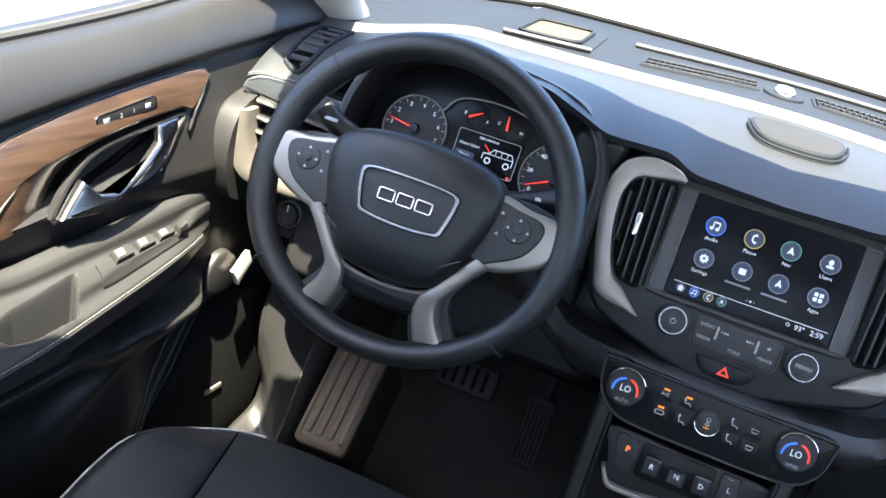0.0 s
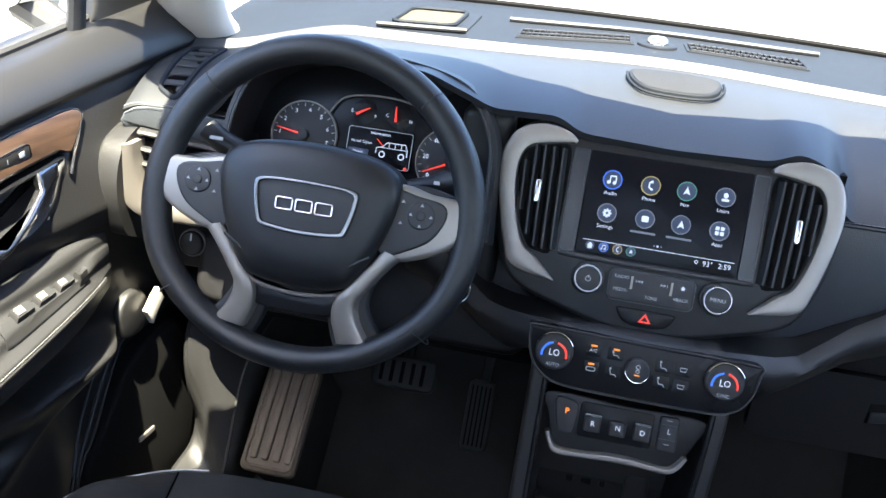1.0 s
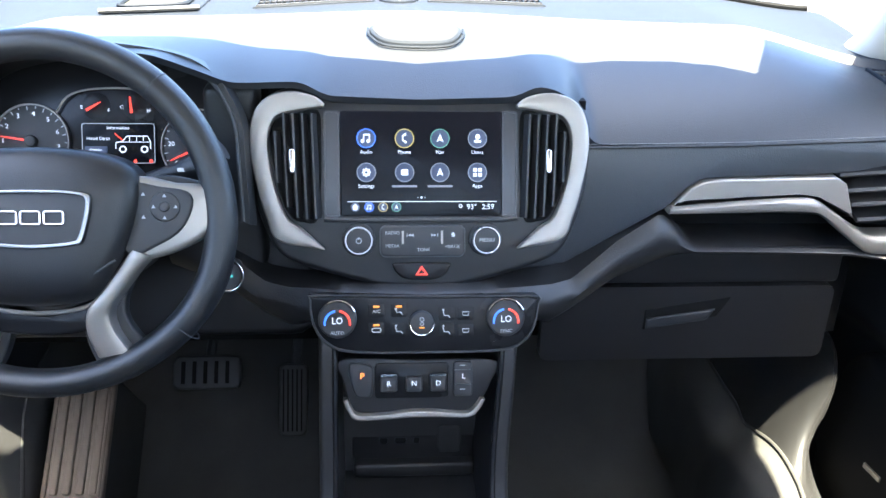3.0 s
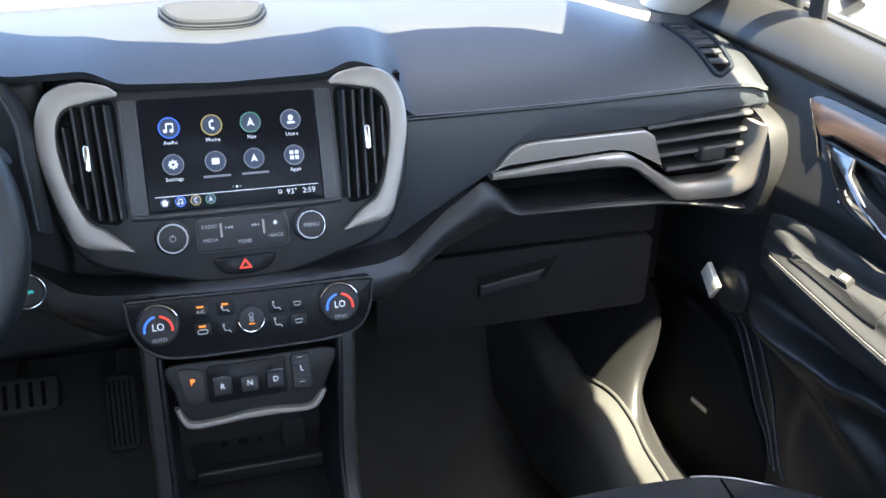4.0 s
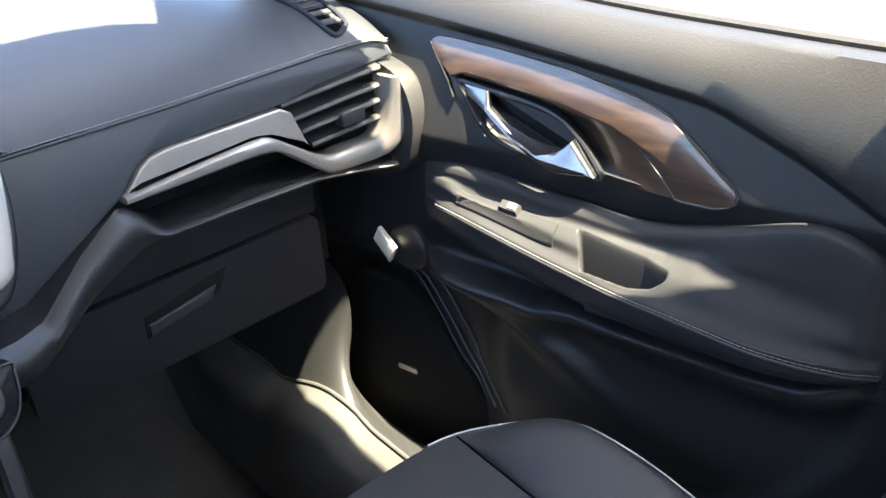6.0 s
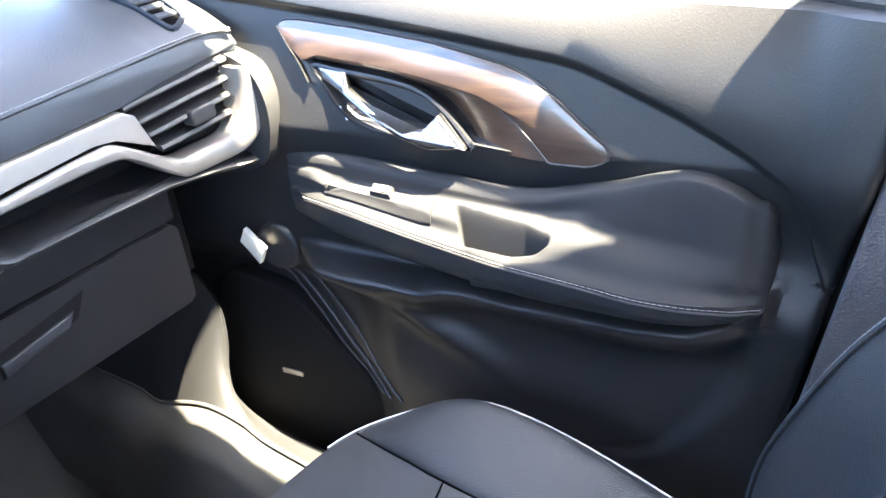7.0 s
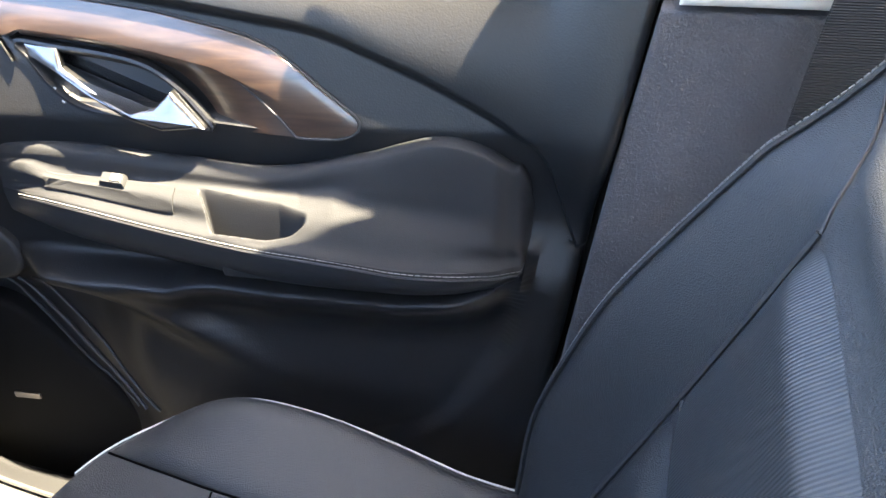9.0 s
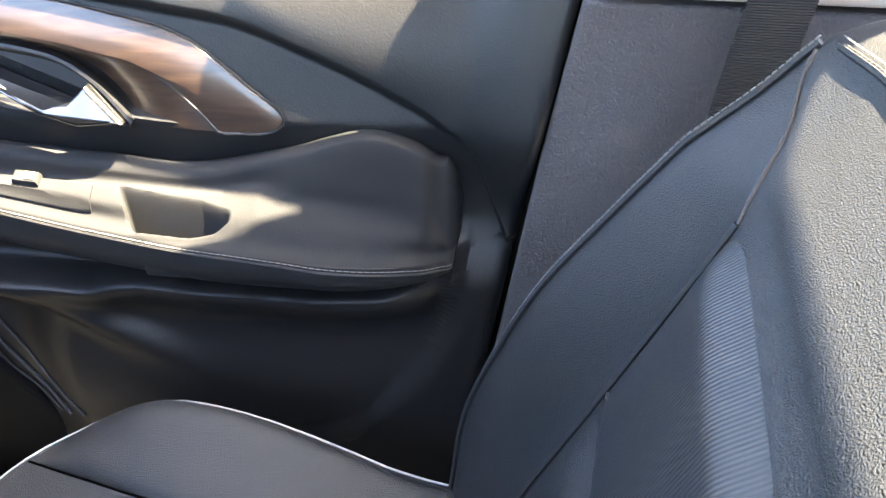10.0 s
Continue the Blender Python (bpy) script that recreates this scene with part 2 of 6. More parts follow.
def part(name, bm, mat, parent=None, label="", m=None, sharp=0.62, thick=0.0):
    """Links a bmesh as one mesh object."""
    if m is not None:
        bm.transform(m)
    bmesh.ops.remove_doubles(bm, verts=bm.verts, dist=1e-6)
    if thick:
        bmesh.ops.recalc_face_normals(bm, faces=bm.faces)
        bmesh.ops.solidify(bm, geom=bm.faces[:], thickness=thick)
    bmesh.ops.recalc_face_normals(bm, faces=bm.faces)
    for f in bm.faces:
        f.smooth = True
    for e in bm.edges:
        if len(e.link_faces) == 2 and e.calc_face_angle(0) > sharp:
            e.smooth = False
    me = bpy.data.meshes.new(name)
    bm.to_mesh(me)
    bm.free()
    me.materials.append(mat)
    ob = new(name, me)
    if parent:
        ob.parent = parent
    if label:
        tagged(ob, label)
    return ob


def thing(name, label, category, group="", kind=""):
    return tagged(new(name), label, category, group, kind)


def written(name, text, size, at, mat, parent, m, label="", squash=1.0):
    """Lettering in the built-in font, as a flat mesh on the frame m, centred at (u, v, n)."""
    cu = bpy.data.curves.new(name, "FONT")
    cu.body, cu.size, cu.align_x, cu.align_y = text, size, "CENTER", "CENTER"
    cu.extrude, cu.resolution_u = 0.00015, 2
    tmp = bpy.data.objects.new(name, cu)
    scene.collection.objects.link(tmp)
    me = bpy.data.meshes.new_from_object(tmp.evaluated_get(bpy.context.evaluated_depsgraph_get()))
    bpy.data.objects.remove(tmp)
    bpy.data.curves.remove(cu)
    bm = bmesh.new()
    bm.from_mesh(me)
    bpy.data.meshes.remove(me)
    return part(name, bm, mat, parent, label, m @ Matrix.Translation(at) @ Matrix.Diagonal((squash, 1, 1, 1)))


def sym(pts):
    """An outline from its right half, listed from top centre to bottom centre."""
    p = [tuple(q) for q in pts]
    return np.array(p + [(-x, y) for x, y in p[::-1] if abs(x) > 1e-6])


def smooth(e0, e1, x):
    t = np.clip((x - e0) / (e1 - e0), 0, 1)
    return t * t * (3 - 2 * t)

# ---- the shell of the car and the ground ----
tagged(part("ground", grid(lambda u, v: (u, v, -0.42), np.linspace(-600, 600, 9), np.linspace(-600, 600, 9)), CONCRETE),
       "pale sunlit concrete car park", "ground", kind="structure")

FLOOR_Z = 0.03
floor_profile = [(-2.0, 0.10), (-0.9, 0.06), (-0.2, FLOOR_Z), (0.25, FLOOR_Z), (0.42, 0.08), (0.58, 0.28), (0.66, 0.60)]
floor_line = spline(floor_profile, 40)
tagged(part("floor", skin(bmesh.new(), [[(x, y, z) for y, z in floor_line] for x in (-0.68, 0.68)], False), CARPET, thick=0.02),
       "black carpeted cabin floor rising to the bulkhead", "floor", kind="structure")

# unseen roof; HOLE is an added opening that lets sun onto the seat back
ROOF_Z, HOLE = 1.27, (-0.36, -1.40, 0.60, -1.064)
# the header bows forward; the side edges run out to the rear, notched to steer the sun
ROOF_RIGHT = [(0.03, -0.078), (0.16, -0.055), (0.28, -0.030), (0.36, -0.030), (0.417, -0.040), (0.466, -0.060), (0.52, 0.066), (0.66, 0.01), (0.680, -0.268), (0.640, -0.236), (0.612, -0.30), (0.612, -0.50), (0.640, -0.555), (0.670, -0.605), (0.704, -0.668), (0.719, -0.711), (0.7375, -0.754), (0.745, -0.79), (0.762, -0.79), (0.762, HOLE[3])]
ROOF_LEFT = [(-0.68, HOLE[3]), (-0.68, -0.85), (-0.62, -0.735), (-0.593, -0.64), (-0.548, -0.578), (-0.530, -0.50), (-0.530, -0.365), (-0.528, -0.305), (-0.490, -0.285), (-0.475, -0.25), (-0.50, -0.235), (-0.585, -0.225), (-0.60, 0.01), (-0.46, 0.066), (-0.40, -0.060), (-0.357, -0.040), (-0.30, -0.030), (-0.22, -0.030), (-0.10, -0.055)]
bm = bmesh.new()
def roof_cell(x0, y0, x1, y1):
    box(x0, y0, ROOF_Z, x1, y1, ROOF_Z + 0.035, bm)
slab(np.array(ROOF_RIGHT[::-1] + ROOF_LEFT[::-1]), ROOF_Z, ROOF_Z + 0.035, 0.004, bm)
roof_cell(-0.73, -2.2, 0.762, HOLE[1])
roof_cell(-0.73, HOLE[1], HOLE[0], HOLE[3])
roof_cell(HOLE[2], HOLE[1], 0.762, HOLE[3])
tagged(part("ceiling", bm, BEIGE), "unseen light cloth headliner, edges and roof opening cut to place the sun patches", "ceiling", kind="structure")
visor = None
for side in (1, -1):
    if visor is None:
        visor = thing("sun_visor", "light cloth sun visor folded up against the headliner", "sun visor", "sun visors")
        part("flap", slab(rounded(0.315, -0.232, 0.655, -0.075, 0.025), ROOF_Z - 0.022, ROOF_Z - 0.003, 0.006), BEIGE, visor)
        part("hinge_rod", tube([(0.295, -0.085, ROOF_Z - 0.014), (0.65, -0.085, ROOF_Z - 0.014)], 0.006), BEIGE, visor)
    else:
        copy_thing(visor, Matrix.Translation((-0.855, 0, 0)))

for side, nm in ((1, "wall_right_front"), (-1, "wall_left_front")):
    tagged(part(nm, box(min(side * 0.70, side * 0.73), 0.10, -0.1, max(side * 0.70, side * 0.73), 0.80, 0.86), MATT), "dark inner side of the footwell", "wall", kind="structure")
tagged(part("wall_front", box(-0.70, 0.64, 0.0, 0.70, 0.67, 0.90), MATT), "dark bulkhead ahead of the footwells", "wall", kind="structure")

# closed rear of the cabin
tagged(part("wall_rear", box(-0.70, -2.2, 0.0, 0.70, -2.15, 0.98), PLASTIC), "dark plastic rear wall of the cabin", "wall", kind="structure")
for side, nm in ((1, "wall_right_rear"), (-1, "wall_left_rear")):
    tagged(part(nm, box(min(side * 0.76, side * 0.80), -2.2, 0.0, max(side * 0.76, side * 0.80), -0.98, 0.90), PLASTIC),
           "dark plastic rear side of the cabin", "wall", kind="structure")


def pillar(side):
    """Windscreen pillar: a light cloth-clad bar from the dash end to the roof."""
    path = spline([(side * 0.690, 0.30, 0.860), (side * 0.676, 0.205, 0.920), (side * 0.650, 0.08, 1.06), (side * 0.60, -0.10, 1.27)], 24)
    ob = part("pillar_right" if side > 0 else "pillar_left", tube(path, np.linspace(0.050, 0.045, 24), sides=16, flat=0.8), BEIGE)
    return tagged(ob, "light grey windscreen pillar trim", "pillar", kind="structure")


pillar(1), pillar(-1)

# ---- dashboard ----
dash = thing("dashboard", "black soft-touch car dashboard with stitched edge and satin trim", "dashboard")


def bend(x):
    """How far forward the fascia stands: it wraps towards the seats at the doors."""
    return 0.02 - 10 * max(0.0, abs(x) - 0.58) ** 2


def lip_bend(x):
    """The leather-clad rear lip turns a little towards the seats at its ends."""
    return 0.02 - 4 * max(0.0, abs(x) - 0.58) ** 2


LIP_X = [-0.668, -0.62, -0.56, -0.535, -0.50, -0.45, -0.373, -0.29, -0.24, -0.215, -0.195, -0.17, -0.135, -0.11, 0, 0.11, 0.135, 0.168, 0.184, 0.193, 0.199, 0.30, 0.45, 0.60, 0.668]
LIP_Z = [0.833, 0.828, 0.835, 0.865, 0.905, 0.924, 0.932, 0.926, 0.905, 0.890, 0.888, 0.889, 0.890, 0.874, 0.870, 0.874, 0.888, 0.878, 0.862, 0.838, 0.818, 0.817, 0.820, 0.828, 0.834]
LIP_Y = [0.0, 0.006, 0.01, 0.00, -0.01, -0.015, -0.02, -0.015, -0.005, 0.01, 0.02, 0.02, 0.02, 0.02, 0.02, 0.02, 0.02, 0.02, 0.02, 0.02, 0.02, 0.02, 0.02, 0.016, -0.002]


def softened(ys):
    """The lip's line, run through a short moving average."""
    at = np.linspace(LIP_X[0], LIP_X[-1], 500)
    y = np.interp(at, LIP_X, ys)
    k = np.hanning(17)
    return np.convolve(np.pad(y, 8, "edge"), k / k.sum(), "valid")


LIP_AT, LIP_YS, LIP_ZS = np.linspace(LIP_X[0], LIP_X[-1], 500), softened(LIP_Y), softened(LIP_Z)


def step_line(x):
    """Where the pad ends at the raised cowl: how far forward, and the height of the cowl's edge."""
    side = max(0.0, abs(x) - 0.45)
    return 0.262 - 0.10 * x * x - 1.2 * side ** 2, 0.921 + 0.010 * math.exp(-(x / 0.20) ** 2) - 0.036 * smooth(0.45, 0.62, abs(x))


STEP_DEEP, STEP_HIGH = 0.012, 0.011


def dash_span(x):
    """The dashboard's rear lip and its far edge at the windscreen."""
    return (lip_bend(x) if abs(x) > 0.57 else float(np.interp(x, LIP_AT, LIP_YS))), 0.672 - 0.35 * x * x


def dash_point(x, f):
    """The top of the dashboard: f runs from the rear lip (0) to the windscreen (1)."""
    lz = np.interp(x, LIP_AT, LIP_ZS)
    ly, far = dash_span(x)
    y = ly + (far - ly) * f
    ys, zs = step_line(x)
    g = min(1.0, max(0.0, (y - ly) / (ys - ly)))
    hood = math.exp(-((x + 0.373) / 0.17) ** 4)
    z = lz + (zs - STEP_HIGH - lz) * (1 - (1 - g) ** 2.3) + 0.006 * hood * math.sin(math.pi * g)
    z += STEP_HIGH * min(1.0, max(0.0, (y - ys) / STEP_DEEP))
    z += (0.928 - zs) * (1.0 if abs(x) < 0.45 else 0.4) * smooth(ys + 0.05, far, y)
    z -= 14 * max(0.0, abs(x) - 0.645) ** 2
    return (x * (1 + 0.085 * f * smooth(0.45, 0.60, abs(x))), y, z)


def dash_at(x, y):
    ly, far = dash_span(x)
    return dash_point(x, (y - ly) / (far - ly))


def pad_rows(x0, x1, count, pad):
    """Rows of points over the soft pad up to its edge, or over the step and the cowl beyond it."""
    rows = []
    for k in (np.r_[np.linspace(0, 0.25, 12), np.linspace(0.29, 1, 20)] if pad else np.r_[0.0, 0.02, 0.05, 0.5, 0.95, 0.98, np.linspace(1, 2, 16)]):
        row = []
        for x in np.linspace(x0, x1, count):
            ly, far = dash_span(x)
            ys = step_line(x)[0]
            y = ly + (ys - 0.001 - ly) * k if pad else (ys + STEP_DEEP * k if k <= 1 else ys + STEP_DEEP + (far - ys - STEP_DEEP) * (k - 1))
            row.append(dash_at(x, y))
        rows.append(row)
    return rows


part("carcass", box(-0.60, 0.085, 0.52, 0.60, 0.50, 0.80), BLACK, dash)
part("carcass", box(-0.235, 0.05, 0.70, 0.20, 0.40, 0.862), BLACK, dash)
part("top_pad", sheet(pad_rows(-0.668, 0.668, 190, True), (0, 0.003, -0.008)), DASHTOP, dash)
cowl_rows = pad_rows(-0.66, 0.655, 110, False)
part("cowl_edge", sheet(cowl_rows[:7], (0, 0.004, -0.004)), DASHTOP, dash, "bright sloping step between the soft pad and the cowl")
part("cowl_panel", sheet(cowl_rows[6:], (0, 0.003, -0.008)), COWL, dash, "grey plastic panel along the windscreen")


def fascia_sheet(outline, off0, off1, bevel, curve=None):
    bm = slab(outline, -off0, off1, bevel)
    for v in bm.verts:
        v.co = (v.co.x, (curve or bend)(v.co.x) - v.co.z, v.co.y)
    return bm


def dense(pts, step=0.012):
    """Straight-sided outline, cut into short steps."""
    out = []
    p = [np.array(q, float) for q in pts]
    for a, b in zip(p, p[1:] + p[:1]):
        n = max(1, int(np.linalg.norm(b - a) / step))
        out += [a + (b - a) * k / n for k in range(n)]
    return np.array(out)


FASCIA = [(0.10, 0.805), (0.208, 0.815), (0.379, 0.818), (0.60, 0.827), (0.640, 0.831), (0.658, 0.829), (0.668, 0.822), (0.672, 0.811), (0.667, 0.802), (0.652, 0.797), (0.60, 0.789), (0.522, 0.780), (0.37, 0.775),
          (0.345, 0.772), (0.330, 0.762), (0.307, 0.736), (0.243, 0.697), (0.184, 0.660), (0.10, 0.640)]
part("passenger_fascia", fascia_sheet(dense(FASCIA), 0.03, 0.0, 0.004, lip_bend), FASCIASKIN, dash, "black stitched leather fascia")
stitch = [(x, lip_bend(x) - 0.004, np.interp(x, [0.2, 0.38, 0.6, 0.66], [0.8165, 0.8195, 0.8285, 0.8345]) - 14 * max(0.0, x - 0.645) ** 2) for x in np.linspace(0.2, 0.664, 60)]
part("seam_piping", tube(np.array(stitch) + (0, 0.002, -0.003), 0.0022, sides=6), LEATHER, dash)
part("stitching", dashes(np.array(stitch) + (0, -0.001, 0.002), 0.005, 0.0005), THREAD, dash)

# satin trim: upper plate and the wave-shaped band that runs round the vent
plate = [(0.312, 0.739), (0.333, 0.763), (0.347, 0.771), (0.372, 0.774), (0.515, 0.777), (0.530, 0.768), (0.548, 0.722), (0.530, 0.730), (0.497, 0.748), (0.47, 0.752), (0.40, 0.748), (0.33, 0.744)]
part("trim_plate", fascia_sheet(dense(plate, 0.006), 0.02, 0.004, 0.003), SILVER, dash, "brushed satin silver trim plate")
upper_b = spline([(0.307, 0.739), (0.40, 0.747), (0.47, 0.751), (0.497, 0.746), (0.551, 0.711), (0.578, 0.700), (0.624, 0.708), (0.638, 0.726), (0.644, 0.760), (0.645, 0.790)], 70)
lower_b = spline([(0.306, 0.731), (0.40, 0.732), (0.478, 0.732), (0.507, 0.724), (0.552, 0.690), (0.582, 0.674), (0.630, 0.684), (0.651, 0.708), (0.658, 0.752), (0.654, 0.791)], 70)


def bent_band(a, b, n0, n1, crest, sign=1):
    bm = hollow(a, b, n0, n1, crest, closed=False)
    for v in bm.verts:
        v.co = (sign * v.co.x, bend(v.co.x) - v.co.z, v.co.y)
    return bm


part("trim_band", bent_band(upper_b, lower_b, -0.02, 0.008, 0.005), SILVER, dash, "satin silver wave-shaped trim band")
keep = upper_b[:, 0] > 0.535
part("trim_band", bent_band(upper_b[keep], lower_b[keep], -0.02, 0.008, 0.005, -1), SILVER, dash, "satin silver trim band round the vent")
driver_fascia = [(0.53, 0.822), (0.60, 0.827), (0.640, 0.831), (0.658, 0.829), (0.668, 0.822), (0.672, 0.811), (0.667, 0.802), (0.652, 0.797), (0.60, 0.789), (0.53, 0.780)]
bm = fascia_sheet(dense(driver_fascia), 0.03, 0.0, 0.004, lip_bend)
bm.transform(Matrix.Diagonal((-1, 1, 1, 1)))
part("driver_fascia", bm, FASCIASKIN, dash, "black stitched leather end of the fascia")
part("stitching", dashes([(-x, y - 0.001, z + 0.002) for x, y, z in stitch if x > 0.53], 0.005, 0.0005), THREAD, dash)


def side_vent(sign):
    """Outer air vent: dark throat, four slats and a thumb tab."""
    vent = part("air_vent", fascia_sheet(dense([(0.525, 0.775), (0.648, 0.795), (0.650, 0.73), (0.635, 0.705), (0.58, 0.70), (0.55, 0.713)]), 0.035, -0.028, 0.001), BLACK, dash, "outer air vent with dark slats")
    if sign < 0:
        vent.data.transform(Matrix.Diagonal((-1, 1, 1, 1)))
    for z, x0 in ((0.779, 0.522), (0.757, 0.533), (0.738, 0.542), (0.717, 0.552)):
        rings = []
        for x in np.linspace(x0, 0.648, 5):
            k = (x - 0.53) / 0.115
            y, zz = 0.022 - 0.034 * k, z + 0.021 * k
            rings.append([(sign * x, y + 0.026, zz + 0.007), (sign * x, y, zz + 0.002), (sign * x, y - 0.002, zz - 0.0015), (sign * x, y, zz - 0.004), (sign * x, y + 0.026, zz + 0.001)])
        part("slat", skin(bmesh.new(), rings, True, True, True), PLASTIC, vent)
    bm = box(0.588, 0.733, -0.005, 0.618, 0.752, 0.012, bevel=0.004)
    for v in bm.verts:
        v.co = (sign * v.co.x, 0.004 - 0.3 * (v.co.x - 0.6) - v.co.z, v.co.y + 0.18 * (v.co.x - 0.6) + 0.004)
    part("tab", bm, PLASTIC, vent)


side_vent(1), side_vent(-1)


def end_cap(sign):
    """Side cover of the dashboard, seen at the door gap."""
    bm = slab(spline([(0.10, 0.815), (0.03, 0.808), (-0.010, 0.802), (-0.044, 0.785), (-0.060, 0.745), (-0.054, 0.70), (-0.030, 0.664), (0.06, 0.650), (0.12, 0.75)], 60, True), 0.652, 0.686, 0.009)
    for v in bm.verts:
        v.co = (sign * v.co.z, v.co.x, v.co.y)
    part("end_cap", bm, PLASTIC, dash, "plastic end cover of the dashboard")


end_cap(1), end_cap(-1)

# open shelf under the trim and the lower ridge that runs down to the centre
# the back sheet is near-black to stand for the shade inside the shelf
part("shelf_shade_back", fascia_sheet(dense([(0.30, 0.735), (0.48, 0.733), (0.56, 0.688), (0.545, 0.676), (0.34, 0.682), (0.325, 0.695)]), 0.10, -0.07, 0.001), BLACK, dash)
bm = grid(lambda x, k: (x, bend(x) - 0.002 + 0.085 * k, 0.683 + 0.006 * k), np.linspace(0.325, 0.56, 12), (0.0, 1.0))
part("shelf_floor", bm, STACK, dash, thick=0.003)

RX = [0.0, 0.10, 0.155, 0.184, 0.243, 0.300, 0.322, 0.345, 0.45, 0.55, 0.60, 0.655]
RT = [0.668, 0.666, 0.660, 0.660, 0.697, 0.728, 0.712, 0.686, 0.684, 0.682, 0.676, 0.680]
RB = [0.650, 0.632, 0.612, 0.622, 0.650, 0.667, 0.671, 0.674, 0.672, 0.668, 0.664, 0.664]
RY = [-0.085, -0.075, -0.055, -0.040, -0.012, 0.004, 0.008, 0.010, 0.012, 0.012, 0.006, -0.03]


def ridge_ring(x):
    a = abs(x)
    t, b, y = (np.interp(a, RX, q) for q in (RT, RB, RY))
    back = 0.06
    return [(x, y + back, t + 0.002), (x, y + 0.016, t + 0.001), (x, y + 0.004, t - 0.25 * (t - b)), (x, y, 0.5 * (t + b)), (x, y + 0.003, b + 0.2 * (t - b)), (x, y + 0.012, b), (x, y + back + 0.03, b - 0.01)]


part("lower_ridge", sheet([ridge_ring(x) for x in np.linspace(-0.30, 0.655, 110)], (0, 0.004, 0)), SOFT, dash)

# glove box
glove = part("glove_box_door", fascia_sheet(dense(rounded(0.165, 0.506, 0.560, 0.616, 0.012)), 0.02, -0.030, 0.006), STACK, dash, "black plastic glove box door")
part("glove_box_surround", fascia_sheet(dense(rounded(0.165, 0.618, 0.565, 0.668, 0.006)), 0.03, -0.026, 0.004), STACK, dash)
# black plate on the door paints the shade of the handle hollow
part("handle_recess_shade", fascia_sheet(dense([(0.303, 0.553), (0.304, 0.582), (0.418, 0.600), (0.402, 0.572)], 0.01), 0.03, -0.0188, 0.0004), BLACK, glove)
part("handle", fascia_sheet(dense([(0.306, 0.555), (0.306, 0.570), (0.398, 0.584), (0.388, 0.568)], 0.01), 0.03, -0.0155, 0.002), SATINGREY, glove, "glove box handle")
for x0, x1, z0, z1 in ((-0.60, -0.13, 0.555, 0.70),):
    bm = slab(dense(rounded(x0, z0, x1, z1, 0.03)), -0.03, 0.0, 0.010)
    bm.transform(Matrix(((1, 0, 0, 0), (0, 0.35, -0.94, 0.045 - 0.35 * 0.60), (0, 0.94, 0.35, 0.036), (0, 0, 0, 1))))
    part("knee_panel", bm, STACK, dash, "black lower panel under the steering column")

# windscreen-side details on the top pad
def on_dash(x, y, up=0.0):
    return np.array(dash_at(x, y)) + (0, 0, up)


def draped(outline, up0, up1, bevel=0.002):
    """A plate that lies on the top pad."""
    bm = slab(outline, up0, up1, bevel)
    for v in bm.verts:
        v.co = Vector(on_dash(v.co.x, v.co.y, v.co.z))
    return bm


edge = np.array([dash_point(x, 1.0) for x in np.linspace(-0.64, 0.64, 60)])
part("windscreen_seal", tube(edge + (0, 0.002, 0.004), 0.005), BLACK, dash, "black seal along the windscreen")
SPK = spline([(-0.046, 0.222), (0.0, 0.228), (0.046, 0.222), (0.059, 0.206), (0.057, 0.168), (0.040, 0.136), (0.0, 0.129), (-0.040, 0.136), (-0.057, 0.168), (-0.059, 0.206)], 72, True)


def speaker_plate(outline, up0, up1, bevel):
    """The speaker stands up from the pad like a low wedge, highest towards the windscreen."""
    bm = slab(outline, up0, up1, bevel)
    for v in bm.verts:
        y, h = v.co.y, v.co.z
        v.co = Vector(on_dash(v.co.x, y, h + (0.0 if h < 0 else 0.004 * smooth(0.22, 0.13, y))))
    return bm


speaker = part("centre_speaker", speaker_plate(SPK, -0.006, 0.003, 0.002), COWL, dash, "dark oval speaker pod on the dash top")
part("mesh_panel", speaker_plate(inset(SPK, 0.004), 0.001, 0.0034, 0.0004), SPEAKER, speaker, "grey woven speaker cloth")
part("lower_lip", tube([on_dash(x, y - 0.004, 0.004) for x, y in spline([(0.062, 0.196), (0.060, 0.166), (0.042, 0.133), (0.0, 0.126), (-0.042, 0.133), (-0.060, 0.166), (-0.062, 0.196)], 50)], 0.0018, sides=8), COWL, speaker)
for x0, x1, y0, y1 in ((-0.222, -0.058, 0.357, 0.398), (0.030, 0.200, 0.398, 0.410)):
    def strip(k, w0, w1, up0, up1, bevel=0.0002, a0=0.0, a1=1.0):
        """A bar along the vent; w runs across it."""
        xs = np.linspace(x0 + (x1 - x0) * a0, x0 + (x1 - x0) * a1, max(2, int(k)))
        mid = np.interp(xs, [x0, x1], [y0, y1])
        return draped(np.r_[np.c_[xs, mid + w0], np.c_[xs, mid + w1][::-1]], up0, up1, bevel)
    vent = part("demister_vent", strip(14, -0.034, 0.040, -0.003, 0.0022, 0.001, -0.03, 1.03), COWL, dash, "long demister vent at the windscreen")
    # flat sheet on the vent, its depth only painted as shade
    part("slot_shade", strip(14, -0.031, 0.031, 0.001, 0.0028), SHADE_BLACK, vent)
    for q in np.linspace(0.004, 0.996, 20):
        part("slat", strip(2, -0.031, 0.031, 0.002, 0.0056, 0.0002, q - 0.003, q + 0.003), COWL, vent)
    for w in (-0.033, -0.002, 0.030):
        part("cross_bar", strip(14, w, w + 0.003, 0.002, 0.0050), SATINGREY, vent)
